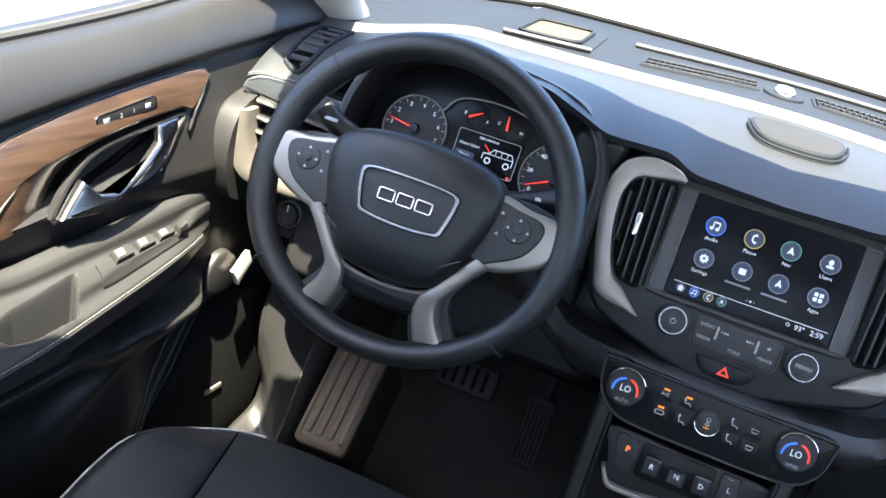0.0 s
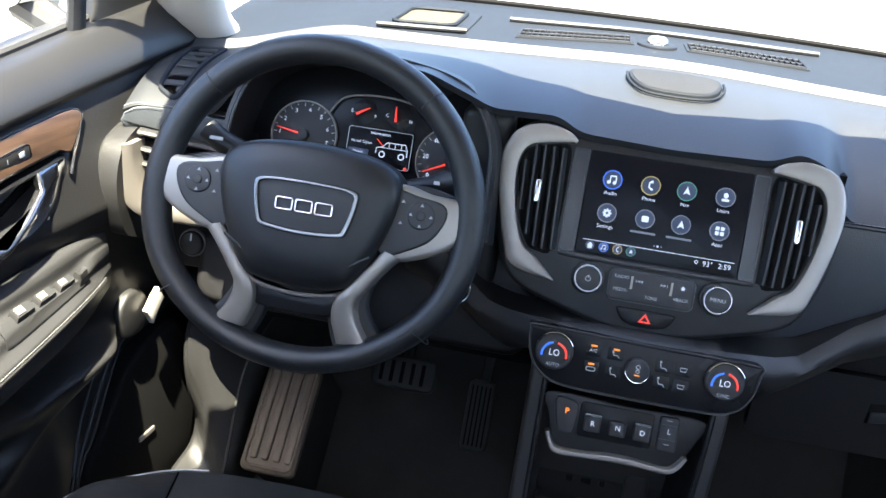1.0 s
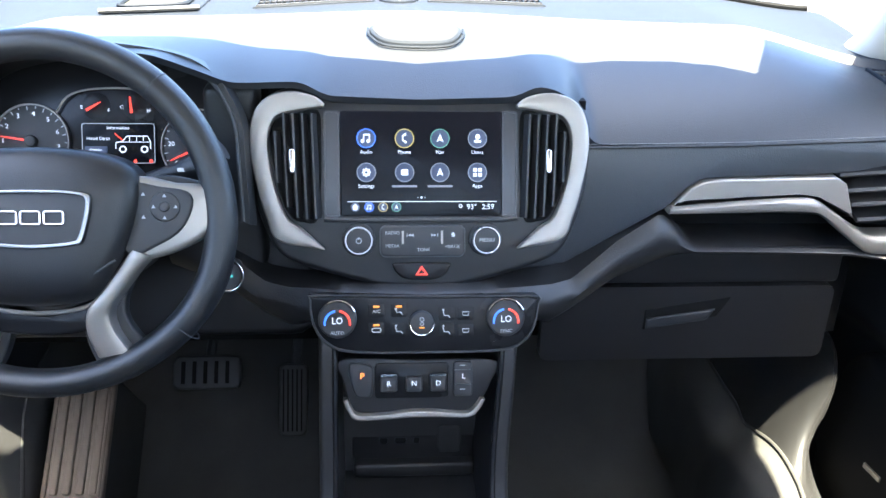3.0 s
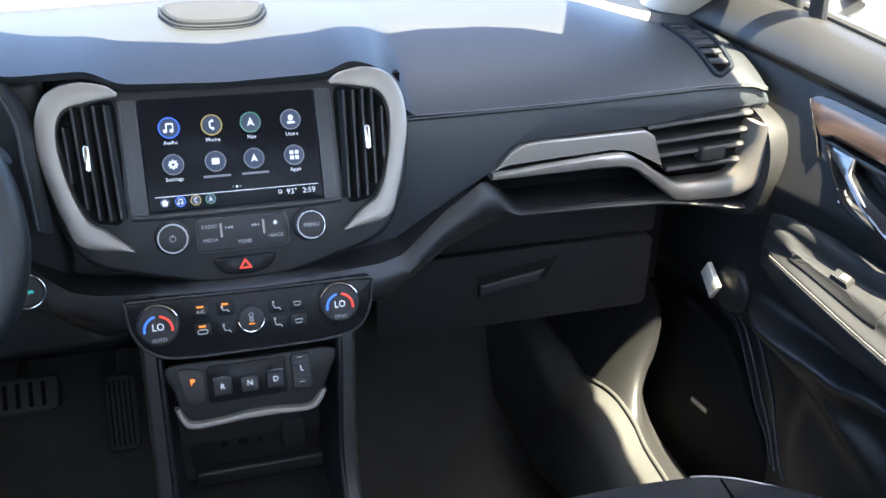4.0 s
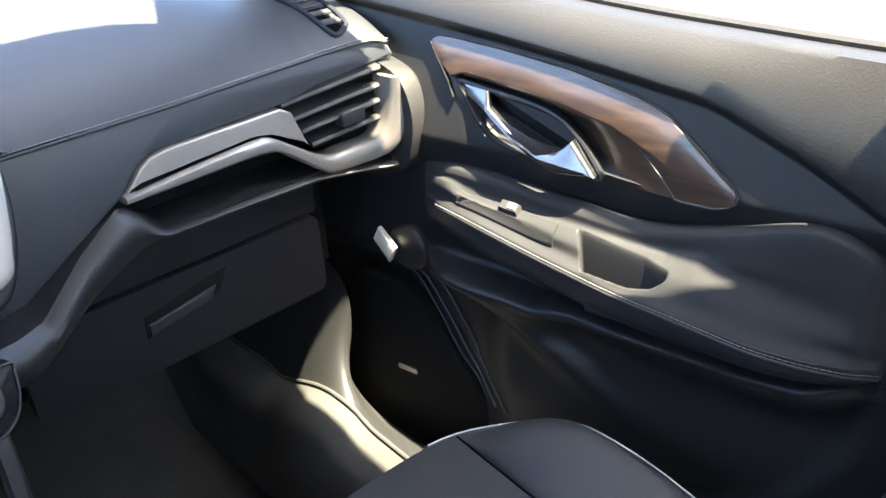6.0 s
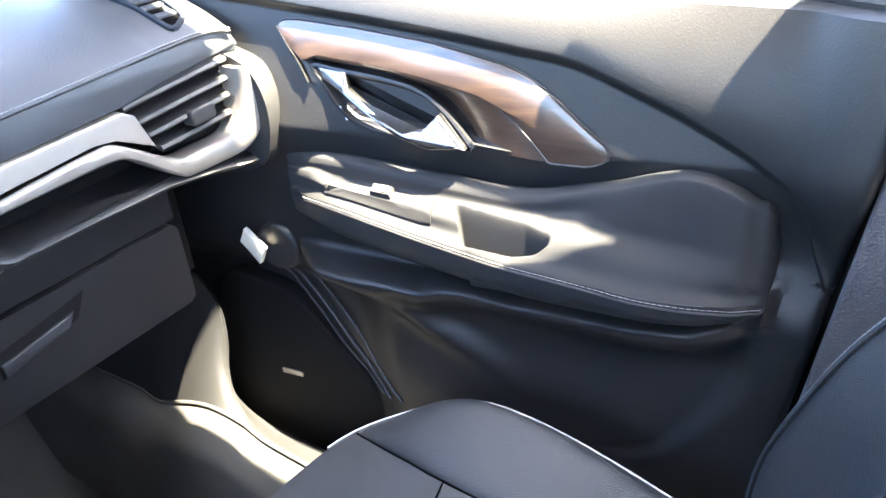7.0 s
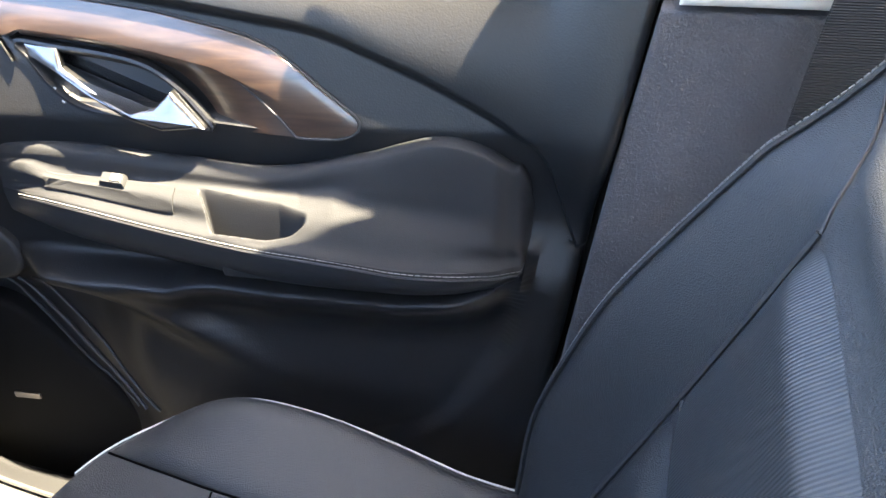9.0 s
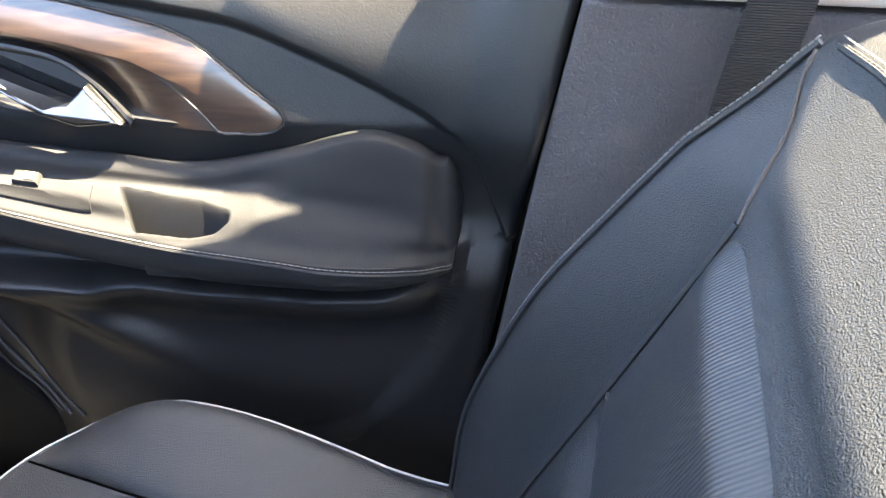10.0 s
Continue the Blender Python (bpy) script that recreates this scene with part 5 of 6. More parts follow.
def door_height(a, z):
    zc, zt = np.interp(a, CREASE_A, CREASE_Z), np.interp(a, SILL_A, SILL_Z)
    n = (trim_n(min(z, zc)) - 0.45 * max(0.0, 0.712 - z)) * smooth(0.60, 0.69, z)
    up = (z - zc) / max(0.03, zt - zc)
    n += 0.009 * smooth(-0.004, 0.010, z - zc) - 0.034 * max(0.0, up) ** 2.2
    if z < 0.62:
        fade = smooth(0.62, 0.54, z)
        far = np.sqrt(((POCKET - (a, z)) ** 2).sum(1)).min() * (1 if a > np.interp(z, POCKET[:, 1], POCKET[:, 0]) else -1)
        n += fade * (0.024 * smooth(-0.014, 0.018, far) + 0.014 * smooth(0.50, 0.36, z) * (1 - smooth(-0.02, 0.02, far)))
    d = z - np.interp(a, LEDGE_A, LEDGE_Z)      # lip of the door pocket
    n += 0.044 * math.exp(-(d / (0.010 if d > 0 else 0.036)) ** 2) * smooth(-0.325, -0.25, a) * (1 - 0.45 * smooth(0.20, 0.26, a)) * smooth(0.285, 0.268, a)
    n += 0.018 * math.exp(-((z - 0.47 + 0.55 * (a + 0.13)) / 0.022) ** 2) * math.exp(-((a + 0.13) / 0.08) ** 2)
    n -= 0.022 * smooth(0.005, 0.018, z - np.interp(a, TRIM_A, TRIM_LOW)) * smooth(0.005, 0.018, np.interp(a, TRIM_A, TRIM_HIGH) - z)
    n += 0.008 * smooth(0.40, 0.12, z) * smooth(0.1, -0.2, a) - 0.030 * smooth(0.53, 0.47, z) * smooth(-0.17, -0.26, a)
    return n


def door(side):
    d = thing("door_1" if side > 0 else "door_2", "black front door trim with walnut veneer, chrome handle and padded armrest", "car door", "front doors", "structure")
    M = door_frame(side)

    rows = []
    for k in range(218):
        row = []
        for c in np.linspace(0, 1, 150):
            z = 0.5
            for _ in range(4):
                a = -0.62 + (np.interp(z, REAR_Z, REAR_A) + 0.62) * c
                zc, zt = np.interp(a, CREASE_A, CREASE_Z), np.interp(a, SILL_A, SILL_Z)
                z = np.interp(k, [0, 40, 140, 178, 200, 217], [0.05, 0.46, 0.60, zc - 0.012, zc + 0.016, zt])
            row.append((a, z, door_height(a, z)))
        # the rear edge rolls back towards the jamb
        a, z, n = row[-1]
        row += [(a + 0.003, z, n - 0.001), (a + 0.007, z, n - 0.004), (a + 0.010, z, n - 0.010), (a + 0.012, z, n - 0.035)]
        rows.append(row)
    lasts = rows[-1]
    rows.append([(a, z + 0.004, n - 0.012) for a, z, n in lasts])
    rows.append([(a, z + 0.002, n - 0.035) for a, z, n in lasts])
    part("door_panel", sheet(rows, (0, 0, -0.03)), SOFT, d, "black grained door panel", M)
    part("window_seal", tube([(a, z + 0.006, n - 0.030) for a, z, n in lasts[::6]], 0.006), MATT, d, m=M)

    # corner panel behind the windscreen pillar, and the bar of the fixed corner window
    corner_o = resample([(-0.374, 0.890), (-0.440, 0.868), (-0.535, 0.862), (-0.66, 0.870), (-0.60, 0.960), (-0.50, 1.06), (-0.46, 1.08), (-0.405, 0.99)], 60, True)
    part("corner_panel", slab(corner_o, -0.085, -0.062, 0.006), SOFT, d, "black corner panel beside the windscreen pillar", M)
    part("window_bar", tube([(-0.352, 0.885, -0.066), (-0.350, 0.95, -0.058), (-0.33, 1.08, -0.03), (-0.30, 1.26, 0.03)], 0.013, sides=10, flat=0.7), SATINGREY, d, "slim bar of the corner window", M)
    post = spline([(0.37, 0.85, -0.060), (0.365, 0.92, -0.055), (0.37, 1.0, -0.045), (0.40, 1.13, -0.01), (0.43, 1.27, 0.02)], 40)
    bm = tube(post, 0.026, sides=10, flat=0.8)
    if side > 0:
        # added unseen plate, no part of the frame: it outlines the armrest's sun patch
        corner = slab(np.array([(0.7365, -0.735), (0.7305, -0.719), (0.729, -0.69), (0.7305, -0.65), (0.7325, -0.628), (0.7315, -0.60), (0.7305, -0.57), (0.728, -0.54), (0.727, -0.512), (0.737, -0.512), (0.740, -0.545), (0.7425, -0.578), (0.748, -0.570), (0.755, -0.575), (0.757, -0.83), (0.737, -0.83)]), 1.19, 1.205, 0.0)
        corner.transform(M.inverted())
        low = bpy.data.meshes.new("corner")
        corner.to_mesh(low)
        bm.from_mesh(low)
    part("window_frame", bm, MATT, d, "black window frame, on the right with an added plate that shades the armrest", M)
    # veneer, its bright lower-front edge and the handle
    crease = [(0.049, 0.7035), (0.034, 0.720), (0.016, 0.737), (-0.006, 0.754), (-0.035, 0.768), (-0.096, 0.782), (-0.159, 0.792), (-0.233, 0.800)]
    wood = [(-0.286, 0.827), (-0.283, 0.833), (-0.275, 0.836), (-0.255, 0.836), (-0.181, 0.829), (-0.089, 0.817), (-0.029, 0.804), (0.000, 0.797), (0.028, 0.785), (0.055, 0.765), (0.082, 0.743), (0.108, 0.724), (0.112, 0.717), (0.108, 0.709), (0.091, 0.7035)] + crease + [(-0.250, 0.793), (-0.268, 0.808)]
    ol = resample(wood, 110, True)
    
    def leaned(bm):
        for v in bm.verts:
            v.co.z += trim_n(v.co.y)
        return bm

    bm = leaned(slab(ol, -0.006, 0.004, 0.0009))
    def veneer(a, z):
        """The veneer leans further back than the panel round it, most of all at its front."""
        return (0.10 - 0.15 * smooth(-0.07, 0.03, a)) * np.maximum(0.0, np.interp(a, TRIM_A, TRIM_HIGH) - z)

    for v in bm.verts:
        v.co.z += veneer(v.co.x, v.co.y)
    panel = part("wood_trim", bm, WOOD, d, "glossy brown walnut veneer", M)
    rim = spline(crease, 44)
    inner = spline([(-0.032, 0.7055), (-0.040, 0.722), (-0.056, 0.742), (-0.080, 0.760), (-0.110, 0.770), (-0.150, 0.779), (-0.195, 0.785), (-0.238, 0.789)], 44)
    rows = []
    for q in np.linspace(0, 1, 9):
        e = (1 - q) * rim + q * inner
        lean = veneer(rim[:, 0], rim[:, 1])
        rows.append(np.c_[e, (0.0035 + lean) * (1 - q) + (-0.012) * q + 0.004 * math.sin(math.pi * q)])
    part("scoop", leaned(sheet(rows, (0, 0, -0.003))), WOOD, panel, "dark veneer scoop above the handle", M)
    part("bright_edge", leaned(tube(lift(np.array([(-0.287, 0.829), (-0.270, 0.804), (-0.258, 0.789), (-0.246, 0.768)]), 0.003), 0.0022)), CHROME, panel, "bright metal edge", M)
    part("shadow_line", leaned(tube(lift(inset(ol, -0.0012), 0.002), 0.0013, True, 5)), MATT, panel, m=M)
    pocket = spline([(-0.241, 0.787), (-0.20, 0.782), (-0.149, 0.776), (-0.105, 0.766), (-0.072, 0.746), (-0.042, 0.714), (-0.040, 0.708), (-0.072, 0.710), (-0.122, 0.7165), (-0.161, 0.721), (-0.188, 0.730), (-0.211, 0.748), (-0.229, 0.772)], 90, True)
    hp = part("handle_pocket", leaned(skin(bmesh.new(), [lift(inset(pocket, k), n) for k, n in ((-0.003, -0.006), (-0.003, 0.003), (0.0, 0.0035), (0.003, 0.001), (0.006, -0.008), (0.010, -0.0125))], True, False, True)), RECESS, d, "dark handle recess", M)
    lever = dense([(-0.236, 0.788), (-0.195, 0.783), (-0.190, 0.765), (-0.150, 0.745), (-0.114, 0.728), (-0.092, 0.730), (-0.073, 0.747), (-0.042, 0.711), (-0.085, 0.7095), (-0.122, 0.7215), (-0.155, 0.7395), (-0.196, 0.7595), (-0.228, 0.772)], 0.008)
    bm = slab(lever, 0.002, 0.012, 0.0045)
    for v in bm.verts:
        v.co.z += 0.009 * math.sin(math.pi * min(1, max(0, (v.co.x + 0.22) / 0.18))) - 0.25 * max(0.0, v.co.y - 0.745)
    leaned(bm)
    part("lever", bm, SATIN, hp, "polished chrome door lever", M)
    for u, v in ((-0.205, 0.742), (-0.196, 0.731)):
        part("lock_mark", leaned(slab(circle(u, v, 0.0022, 10), -0.001, 0.003, 0.0005)), DIM_GLOW, hp, m=M)

    # armrest
    def profile(a):
        """Across the armrest: a riser at the door, the pad, and the rounded inner edge, as (n, z)."""
        zt, en, ez = (np.interp(a, TOP_A, q) for q in (TOP_Z, EDGE_N, EDGE_Z))
        zp = min(np.interp(a, PAD_A, PAD_Z), zt - 0.004)
        k = max(-0.6, min(1.0, en / 0.055))
        rear = smooth(0.06, 0.14, a)
        foot = 0.026 + 0.012 * rear
        up, inw = 0.008 * (1 - rear), 0.008 * (1 - rear)
        pts = [(0.002 * k, zt - 0.002), ((0.010 + 0.004 * rear) * k, zt + 0.003 + up), ((0.017 + 0.010 * rear + 0.6 * inw) * k, zt + 0.001 + up), ((0.020 + 0.012 * rear + 0.9 * inw) * k, zt - 0.006 + up),
               ((foot - 0.003 + 0.003 * rear + 0.8 * inw) * k, 0.35 * zt + 0.65 * zp), ((foot + 0.004 + inw) * k, zp - 0.001), (0.5 * ((foot + inw) * k + en), 0.5 * (zp + ez) - 0.001 - 0.004 * rear), (en - 0.010 * k, ez - 0.005), (en, ez - 0.014)]
        return spline(pts, 110)

    def rest_z(a, f):
        p = profile(a)
        n = 0.018 + (np.interp(a, TOP_A, EDGE_N) - 0.018) * f
        return np.interp(n, p[:, 0], p[:, 1])

    def ring(a):
        en, ez, zb = (np.interp(a, TOP_A, q) for q in (EDGE_N, EDGE_Z, BOT_Z))
        pts = []
        for n, z in profile(a):
            lo = np.interp(a, [-0.08, -0.05, 0.03, 0.062], [0.036, 0.036, 0.044, 0.052])
            hi = np.interp(a, [-0.08, -0.03, 0.02, 0.045, 0.062], [0.060, 0.062, 0.064, 0.060, 0.054])
            near = min(a + 0.068 - 0.7 * (n - 0.02), 0.062 - a)
            cup = smooth(0.0, 0.009, near) * smooth(-0.003, 0.007, n - lo) * smooth(-0.003, 0.006, hi - n)
            rim = math.exp(-((n - hi - 0.003) / 0.002) ** 2) * smooth(-0.004, 0.008, near)
            pts.append((a, z - 0.060 * cup + 0.0016 * rim, n))
        for t, q in ((0.14, 1.02), (0.30, 1.03), (0.50, 0.97), (0.72, 0.84), (0.90, 0.62), (1.0, 0.1)):
            pts.append((a, ez + (zb - ez) * t - 0.006, en * q))
        return pts

    sta = np.r_[np.linspace(-0.30, -0.11, 26), np.linspace(-0.105, 0.07, 150), np.linspace(0.074, 0.283, 60)]
    arm = part("armrest", sheet([ring(a) for a in sta], (0, -0.001, -0.003)), SKIN, d, "padded black armrest with a pull cup", M)
    seam = [(a, np.interp(a, TOP_A, EDGE_Z) - 0.016, np.interp(a, TOP_A, EDGE_N) * 1.035 + 0.001) for a in np.linspace(-0.27, 0.275, 70)]
    part("stitching", dashes(seam, 0.0065, 0.0005), THREAD, arm, "pale stitching", M)
    part("seam_groove", tube(np.array(seam) - (0, 0.004, 0.0), 0.0012, sides=5), MATT, arm, m=M)

    def pad(name, a0, a1, f0, f1, up, mat, parent, label=""):
        bm = bmesh.new()
        rows = []
        for up_k, k in ((-0.004, 0), (up * 0.7, 0), (up, 0.06), (up, 0.15), (up, 0.25), (up, 0.35), (up, 0.43), (up, 0.499)):
            loop = []
            for a, f in resample(rounded(a0 + k * (a1 - a0), f0 + k * (f1 - f0), a1 - k * (a1 - a0), f1 - k * (f1 - f0), 1e-4 + 0.15 * (1 - 2 * k) * min(a1 - a0, f1 - f0), 4), 72, True):
                n = 0.018 + (np.interp(a, TOP_A, EDGE_N) - 0.018) * f
                z = rest_z(a, f)
                loop.append((a, z + up_k, n + 0.3 * up_k))
            rows.append(loop)
        return part(name, skin(bm, rows, True, True, True), mat, parent, label, M)

    pod = pad("switch_plate", -0.228, -0.080, 0.40, 0.78, 0.0030, SKIN, d, "window switch plate on the armrest")
    for a in ((-0.145,) if side > 0 else (-0.115, -0.150, -0.185)):
        pad("window_switch", a - 0.014, a + 0.013, 0.36, 0.64, 0.0085, SKIN, pod, "window switch")
        pad("bright_tip", a - 0.002, a + 0.010, 0.40, 0.60, 0.0100, SILVER, pod, "bright switch marking")
    if side < 0:
        pad("mirror_switch", -0.224, -0.205, 0.42, 0.72, 0.010, PLASTIC, pod, "round mirror switch")
        MK = M @ Matrix.Translation((-0.148, 0.8035, trim_n(0.8035))) @ Matrix.Rotation(radians(-8.7), 4, "Z")
        mem = part("memory_keys", slab(rounded(-0.043, -0.0075, 0.043, 0.0075, 0.004), 0.002, 0.0075, 0.001), PLASTIC, d, "seat memory key strip in a bright frame", MK)
        part("bright_frame", tube(lift(rounded(-0.043, -0.0075, 0.043, 0.0075, 0.004), 0.0065), 0.0012, True, 6), CHROME, mem, m=MK)
        for k, t in enumerate(("2", "1")):
            written("figure", t, 0.008, (-0.009 + 0.018 * k, 0, 0.0078), DIM_GLOW, mem, MK @ Matrix.Diagonal((-1, 1, 1, 1)))
        for u in (-0.030, 0.030):
            part("key_sign", slab(rounded(u - 0.004, -0.003, u + 0.004, 0.003, 0.001), 0.007, 0.0080, 0.0003), DIM_GLOW, mem, m=MK)

    # speaker and pull pocket at the foot of the door
    sp = spline([(-0.47, 0.46), (-0.40, 0.47), (-0.345, 0.452), (-0.29, 0.39), (-0.238, 0.325), (-0.21, 0.27), (-0.23, 0.18), (-0.34, 0.12), (-0.46, 0.16), (-0.51, 0.31)], 60, True)
    spk = part("door_speaker", slab(sp, -0.04, -0.002, 0.008), BLACK, d, "black door speaker grille", M)
    part("speaker_badge", slab(rounded(-0.393, 0.312, -0.356, 0.321, 0.002), -0.003, 0.0005, 0.0008), SILVER, spk, "small silver speaker badge", M)
    # grooves drawn as raised lines; the paler plastic stands for their highlights
    for off, r in ((0.0, 0.0032), (0.022, 0.0022), (-0.016, 0.0018)):
        line = spline([(-0.350, 0.486), (-0.341, 0.476), (-0.296, 0.424), (-0.251, 0.367), (-0.2, 0.322)], 30) + (off, 0.2 * off)
        part("groove_highlight", tube([(a, z, door_height(a, z) + 0.001 + 0.02 * max(0, -off)) for a, z in line], r, sides=8), PLASTIC, d, "groove beside the speaker, its highlight given as a paler raised line", M)
    # door check cover at the hinge side
    boot = spline([(-0.372, 0.552), (-0.352, 0.572), (-0.325, 0.570), (-0.308, 0.545), (-0.315, 0.515), (-0.345, 0.505), (-0.366, 0.515)], 40, True)
    cover = part("hinge_cover", slab(boot, 0.0, 0.012, 0.006), PLASTIC, d, "rounded cover at the door hinge", M)
    tag = slab(dense([(-0.381, 0.567), (-0.352, 0.541), (-0.366, 0.516), (-0.392, 0.547)], 0.01), 0.016, 0.024, 0.002)
    part("pale_tag", tag, LABEL, cover, "small pale tag on the hinge cover", M)
    return d


door(1), door(-1)

def side_mirror(side):
    """Outside mirror on its foot at the front corner of the door."""
    mir = thing("side_mirror", "white outside mirror with a dark foot beside the front window", "side mirror", "side mirrors")
    rings = []
    for k, r in ((0.0, 0.55), (0.02, 0.85), (0.05, 1.0), (0.09, 0.92), (0.13, 0.62), (0.145, 0.25)):
        rings.append([(side * (0.96 + q[0] * r), 0.10 + k, 0.965 + q[1] * r) for q in rounded(-0.115, -0.075, 0.115, 0.075, 0.045, 6)])
    part("housing", skin(bmesh.new(), rings, True, True, True), PAINT, mir, "white painted shell")
    glass = slab(rounded(-0.095, -0.058, 0.095, 0.058, 0.035, 6), 0.0, 0.004, 0.001)
    part("glass", glass, CHROME, mir, "mirror glass", Matrix(((1, 0, 0, side * 0.96), (0, 0, -1, 0.1), (0, 1, 0, 0.965), (0, 0, 0, 1))))
    part("foot", tube([(side * 0.90, 0.14, 0.91), (side * 0.83, 0.13, 0.88), (side * 0.765, 0.12, 0.865)], (0.026, 0.022, 0.026), sides=10), MATT, mir)


side_mirror(1), side_mirror(-1)

# ---- seats ----
BOLSTER_Z, BOLSTER_T = eased([0.34, 0.42, 0.50, 0.57, 0.644, 0.713, 0.772, 0.82, 0.86, 0.90], [0.0, 0.35, 0.68, 0.75, 0.72, 0.50, 0.27, 0.06, 0.0, 0.0])


def seat(side):
    s = thing("car_seat", "black leather front seat with perforated insert and pale stitching" if side > 0 else "black leather driver seat slid forward towards the steering wheel", "car seat", "front seats")
    F = Matrix(((side, 0, 0, side * 0.37), (0, 1, 0, 0.0 if side > 0 else 0.08), (0, 0, 1, 0), (0, 0, 0, 1)))

    # cushion: plan outline, higher at the sides
    def cushion_z(x, y):
        b = smooth(0.14, 0.235, abs(x))
        front = smooth(-0.23, -0.36, y)
        return 0.398 + 0.020 * math.sin(math.pi * min(1, max(0, (-0.19 - y) / 0.30)) / 2) - 0.05 * smooth(-0.35, -0.75, y) + 0.030 * b * front - 0.006 * smooth(0.225, 0.25, abs(x))

    outl = spline(sym([(0, -0.195), (0.12, -0.202), (0.185, -0.225), (0.225, -0.268), (0.246, -0.33), (0.245, -0.43), (0.225, -0.58), (0.20, -0.76), (0.0, -0.78)]), 100, True)
    c = np.array((0, -0.45))
    rings = [np.c_[outl * 0.97 + c * 0.03, np.full(100, 0.20)], np.c_[outl, np.full(100, 0.27)], np.c_[outl, np.array([cushion_z(*q) - 0.045 for q in outl])], np.c_[outl, np.array([cushion_z(*q) - 0.012 for q in outl])]]
    for k in (0.985, 0.95, 0.9, 0.82, 0.72, 0.6, 0.45, 0.3, 0.15, 0.03):
        q = outl * k + c * (1 - k)
        rings.append(np.c_[q, np.array([cushion_z(*w) for w in q])])
    part("cushion", skin(bmesh.new(), rings, True, True, True), LEATHER, s, "black leather seat cushion", F)
    pipe_i = [i for i, q in enumerate(outl) if q[0] > 0.12 and q[1] > -0.70]
    for sg in (1, -1):
        path = np.array([(sg * outl[i][0] * 0.985, outl[i][1] * 0.985 - 0.0065, cushion_z(*outl[i]) - 0.001) for i in pipe_i])
        part("piping", tube(path, 0.0028, sides=6), LEATHER, s, m=F)
        part("stitching", tube(path + (sg * 0.001, 0.001, 0.0026), 0.0011, sides=5), PIPING, s, "pale seam piping", F)
        # padded side bolster between the long seam and the piping
        line = resample(spline([(0.166, -0.2235), (0.150, -0.30), (0.135, -0.40), (0.130, -0.60), (0.130, -0.70)], 60), 50)
        rim = resample([outl[i] * 0.982 + c * 0.018 for i in pipe_i if outl[i][0] > 0.166], 50)
        rim = rim if rim[0][1] > rim[-1][1] else rim[::-1]
        rows = []
        for k, (p, q) in enumerate(zip(line, rim)):
            full = smooth(0, 9, k)
            row = []
            for t in np.linspace(0, 1, 25):
                x, y = p + (q - p) * t
                row.append((sg * x, y, cushion_z(x, y) - 0.001 + 0.015 * full * (1 - (2 * t - 1) ** 4) ** 0.8))
            rows.append(row)
        part("side_bolster", sheet(rows, (0, 0, -0.004)), LEATHER, s, "padded leather side bolster", F)
        part("seam", tube([(sg * x, y, cushion_z(x, y) + 0.0006) for x, y in line], 0.0014, sides=6), SHADE_BLACK, s, m=F)
    cross = [(x, -0.385 + 0.02 * (x / 0.135) ** 2, cushion_z(x, -0.385 + 0.02 * (x / 0.135) ** 2) + 0.0002) for x in np.linspace(-0.136, 0.136, 30)]
    part("seam", tube(cross, 0.0012, sides=6), SHADE_BLACK, s, m=F)
    part("base_shroud", skin(bmesh.new(), [np.c_[outl * 0.9 + c * 0.1, np.full(100, z)] for z in (0.06, 0.21)], True, True, True), PLASTIC, s, m=F)

    # backrest
    def back_y(z):
        return -0.785 - 0.45 * (z - 0.625) - 0.28 * max(0, z - 0.779)

    def bolster(x, z):
        out = smooth(0.12, 0.20, abs(x)) * (1 - 0.55 * smooth(0.215, 0.25, abs(x)))
        tall = np.interp(z, BOLSTER_Z, BOLSTER_T)
        return (0.075 * tall + 0.016) * out

    def half_width(z):
        return np.interp(z, [0.36, 0.50, 0.70, 0.84, 0.862, 0.878, 0.888], [0.268, 0.284, 0.281, 0.283, 0.275, 0.255, 0.22])

    def face(x, z):
        """Depth of the backrest's face; the pad above the insert leans further back."""
        return back_y(z) + bolster(x / half_width(z) * 0.245, z) - 0.05 * max(0.0, z - 0.779) * smooth(0.20, 0.10, abs(x))

    xs = np.linspace(-1, 1, 61)
    zs = np.linspace(0.36, 0.888, 70)
    rows = []
    for z in zs:
        w = half_width(z)
        row = []
        for t in xs:
            x = t * w
            y = face(x, z) - 0.075 * (max(0, abs(t) - 0.80) / 0.20) ** 1.3 - 0.03 * smooth(0.855, 0.888, z) - 0.006 * math.exp(-((z - 0.782) / 0.007) ** 2) * smooth(0.14, 0.11, abs(x))
            row.append((x, y, z))
        row += [(x * 0.98, back_y(z) - 0.13, z) for x, _, _ in row[::-3]]
        rows.append(row)
    part("backrest", skin(bmesh.new(), rows, True, True, True), LEATHER, s, "black leather backrest with raised bolsters", F)
    def insert_rows(z0, z1, count):
        """The middle of the backrest, padded between its seams."""
        rows = []
        for z in np.linspace(z0, z1, count):
            w = np.interp(z, [0.37, 0.506, 0.624, 0.706, 0.755, z1], [0.145, 0.143, 0.135, 0.130, 0.133, 0.128])
            puff = 0.016 * smooth(z1, z1 - 0.028, z) * smooth(z0, z0 + 0.02, z)
            rows.append([(t * w, face(t * w, z) - 0.003 + puff * (1 - t ** 6), z) for t in np.linspace(-1, 1, 33)])
        return rows

    part("back_insert", sheet(insert_rows(0.623, 0.776, 40), (0, -0.02, 0)), PERFORATED, s, "ribbed perforated leather insert", F)
    part("lower_insert", sheet(insert_rows(0.37, 0.6215, 30), (0, -0.02, 0)), LEATHER, s, "smooth leather lower insert", F)
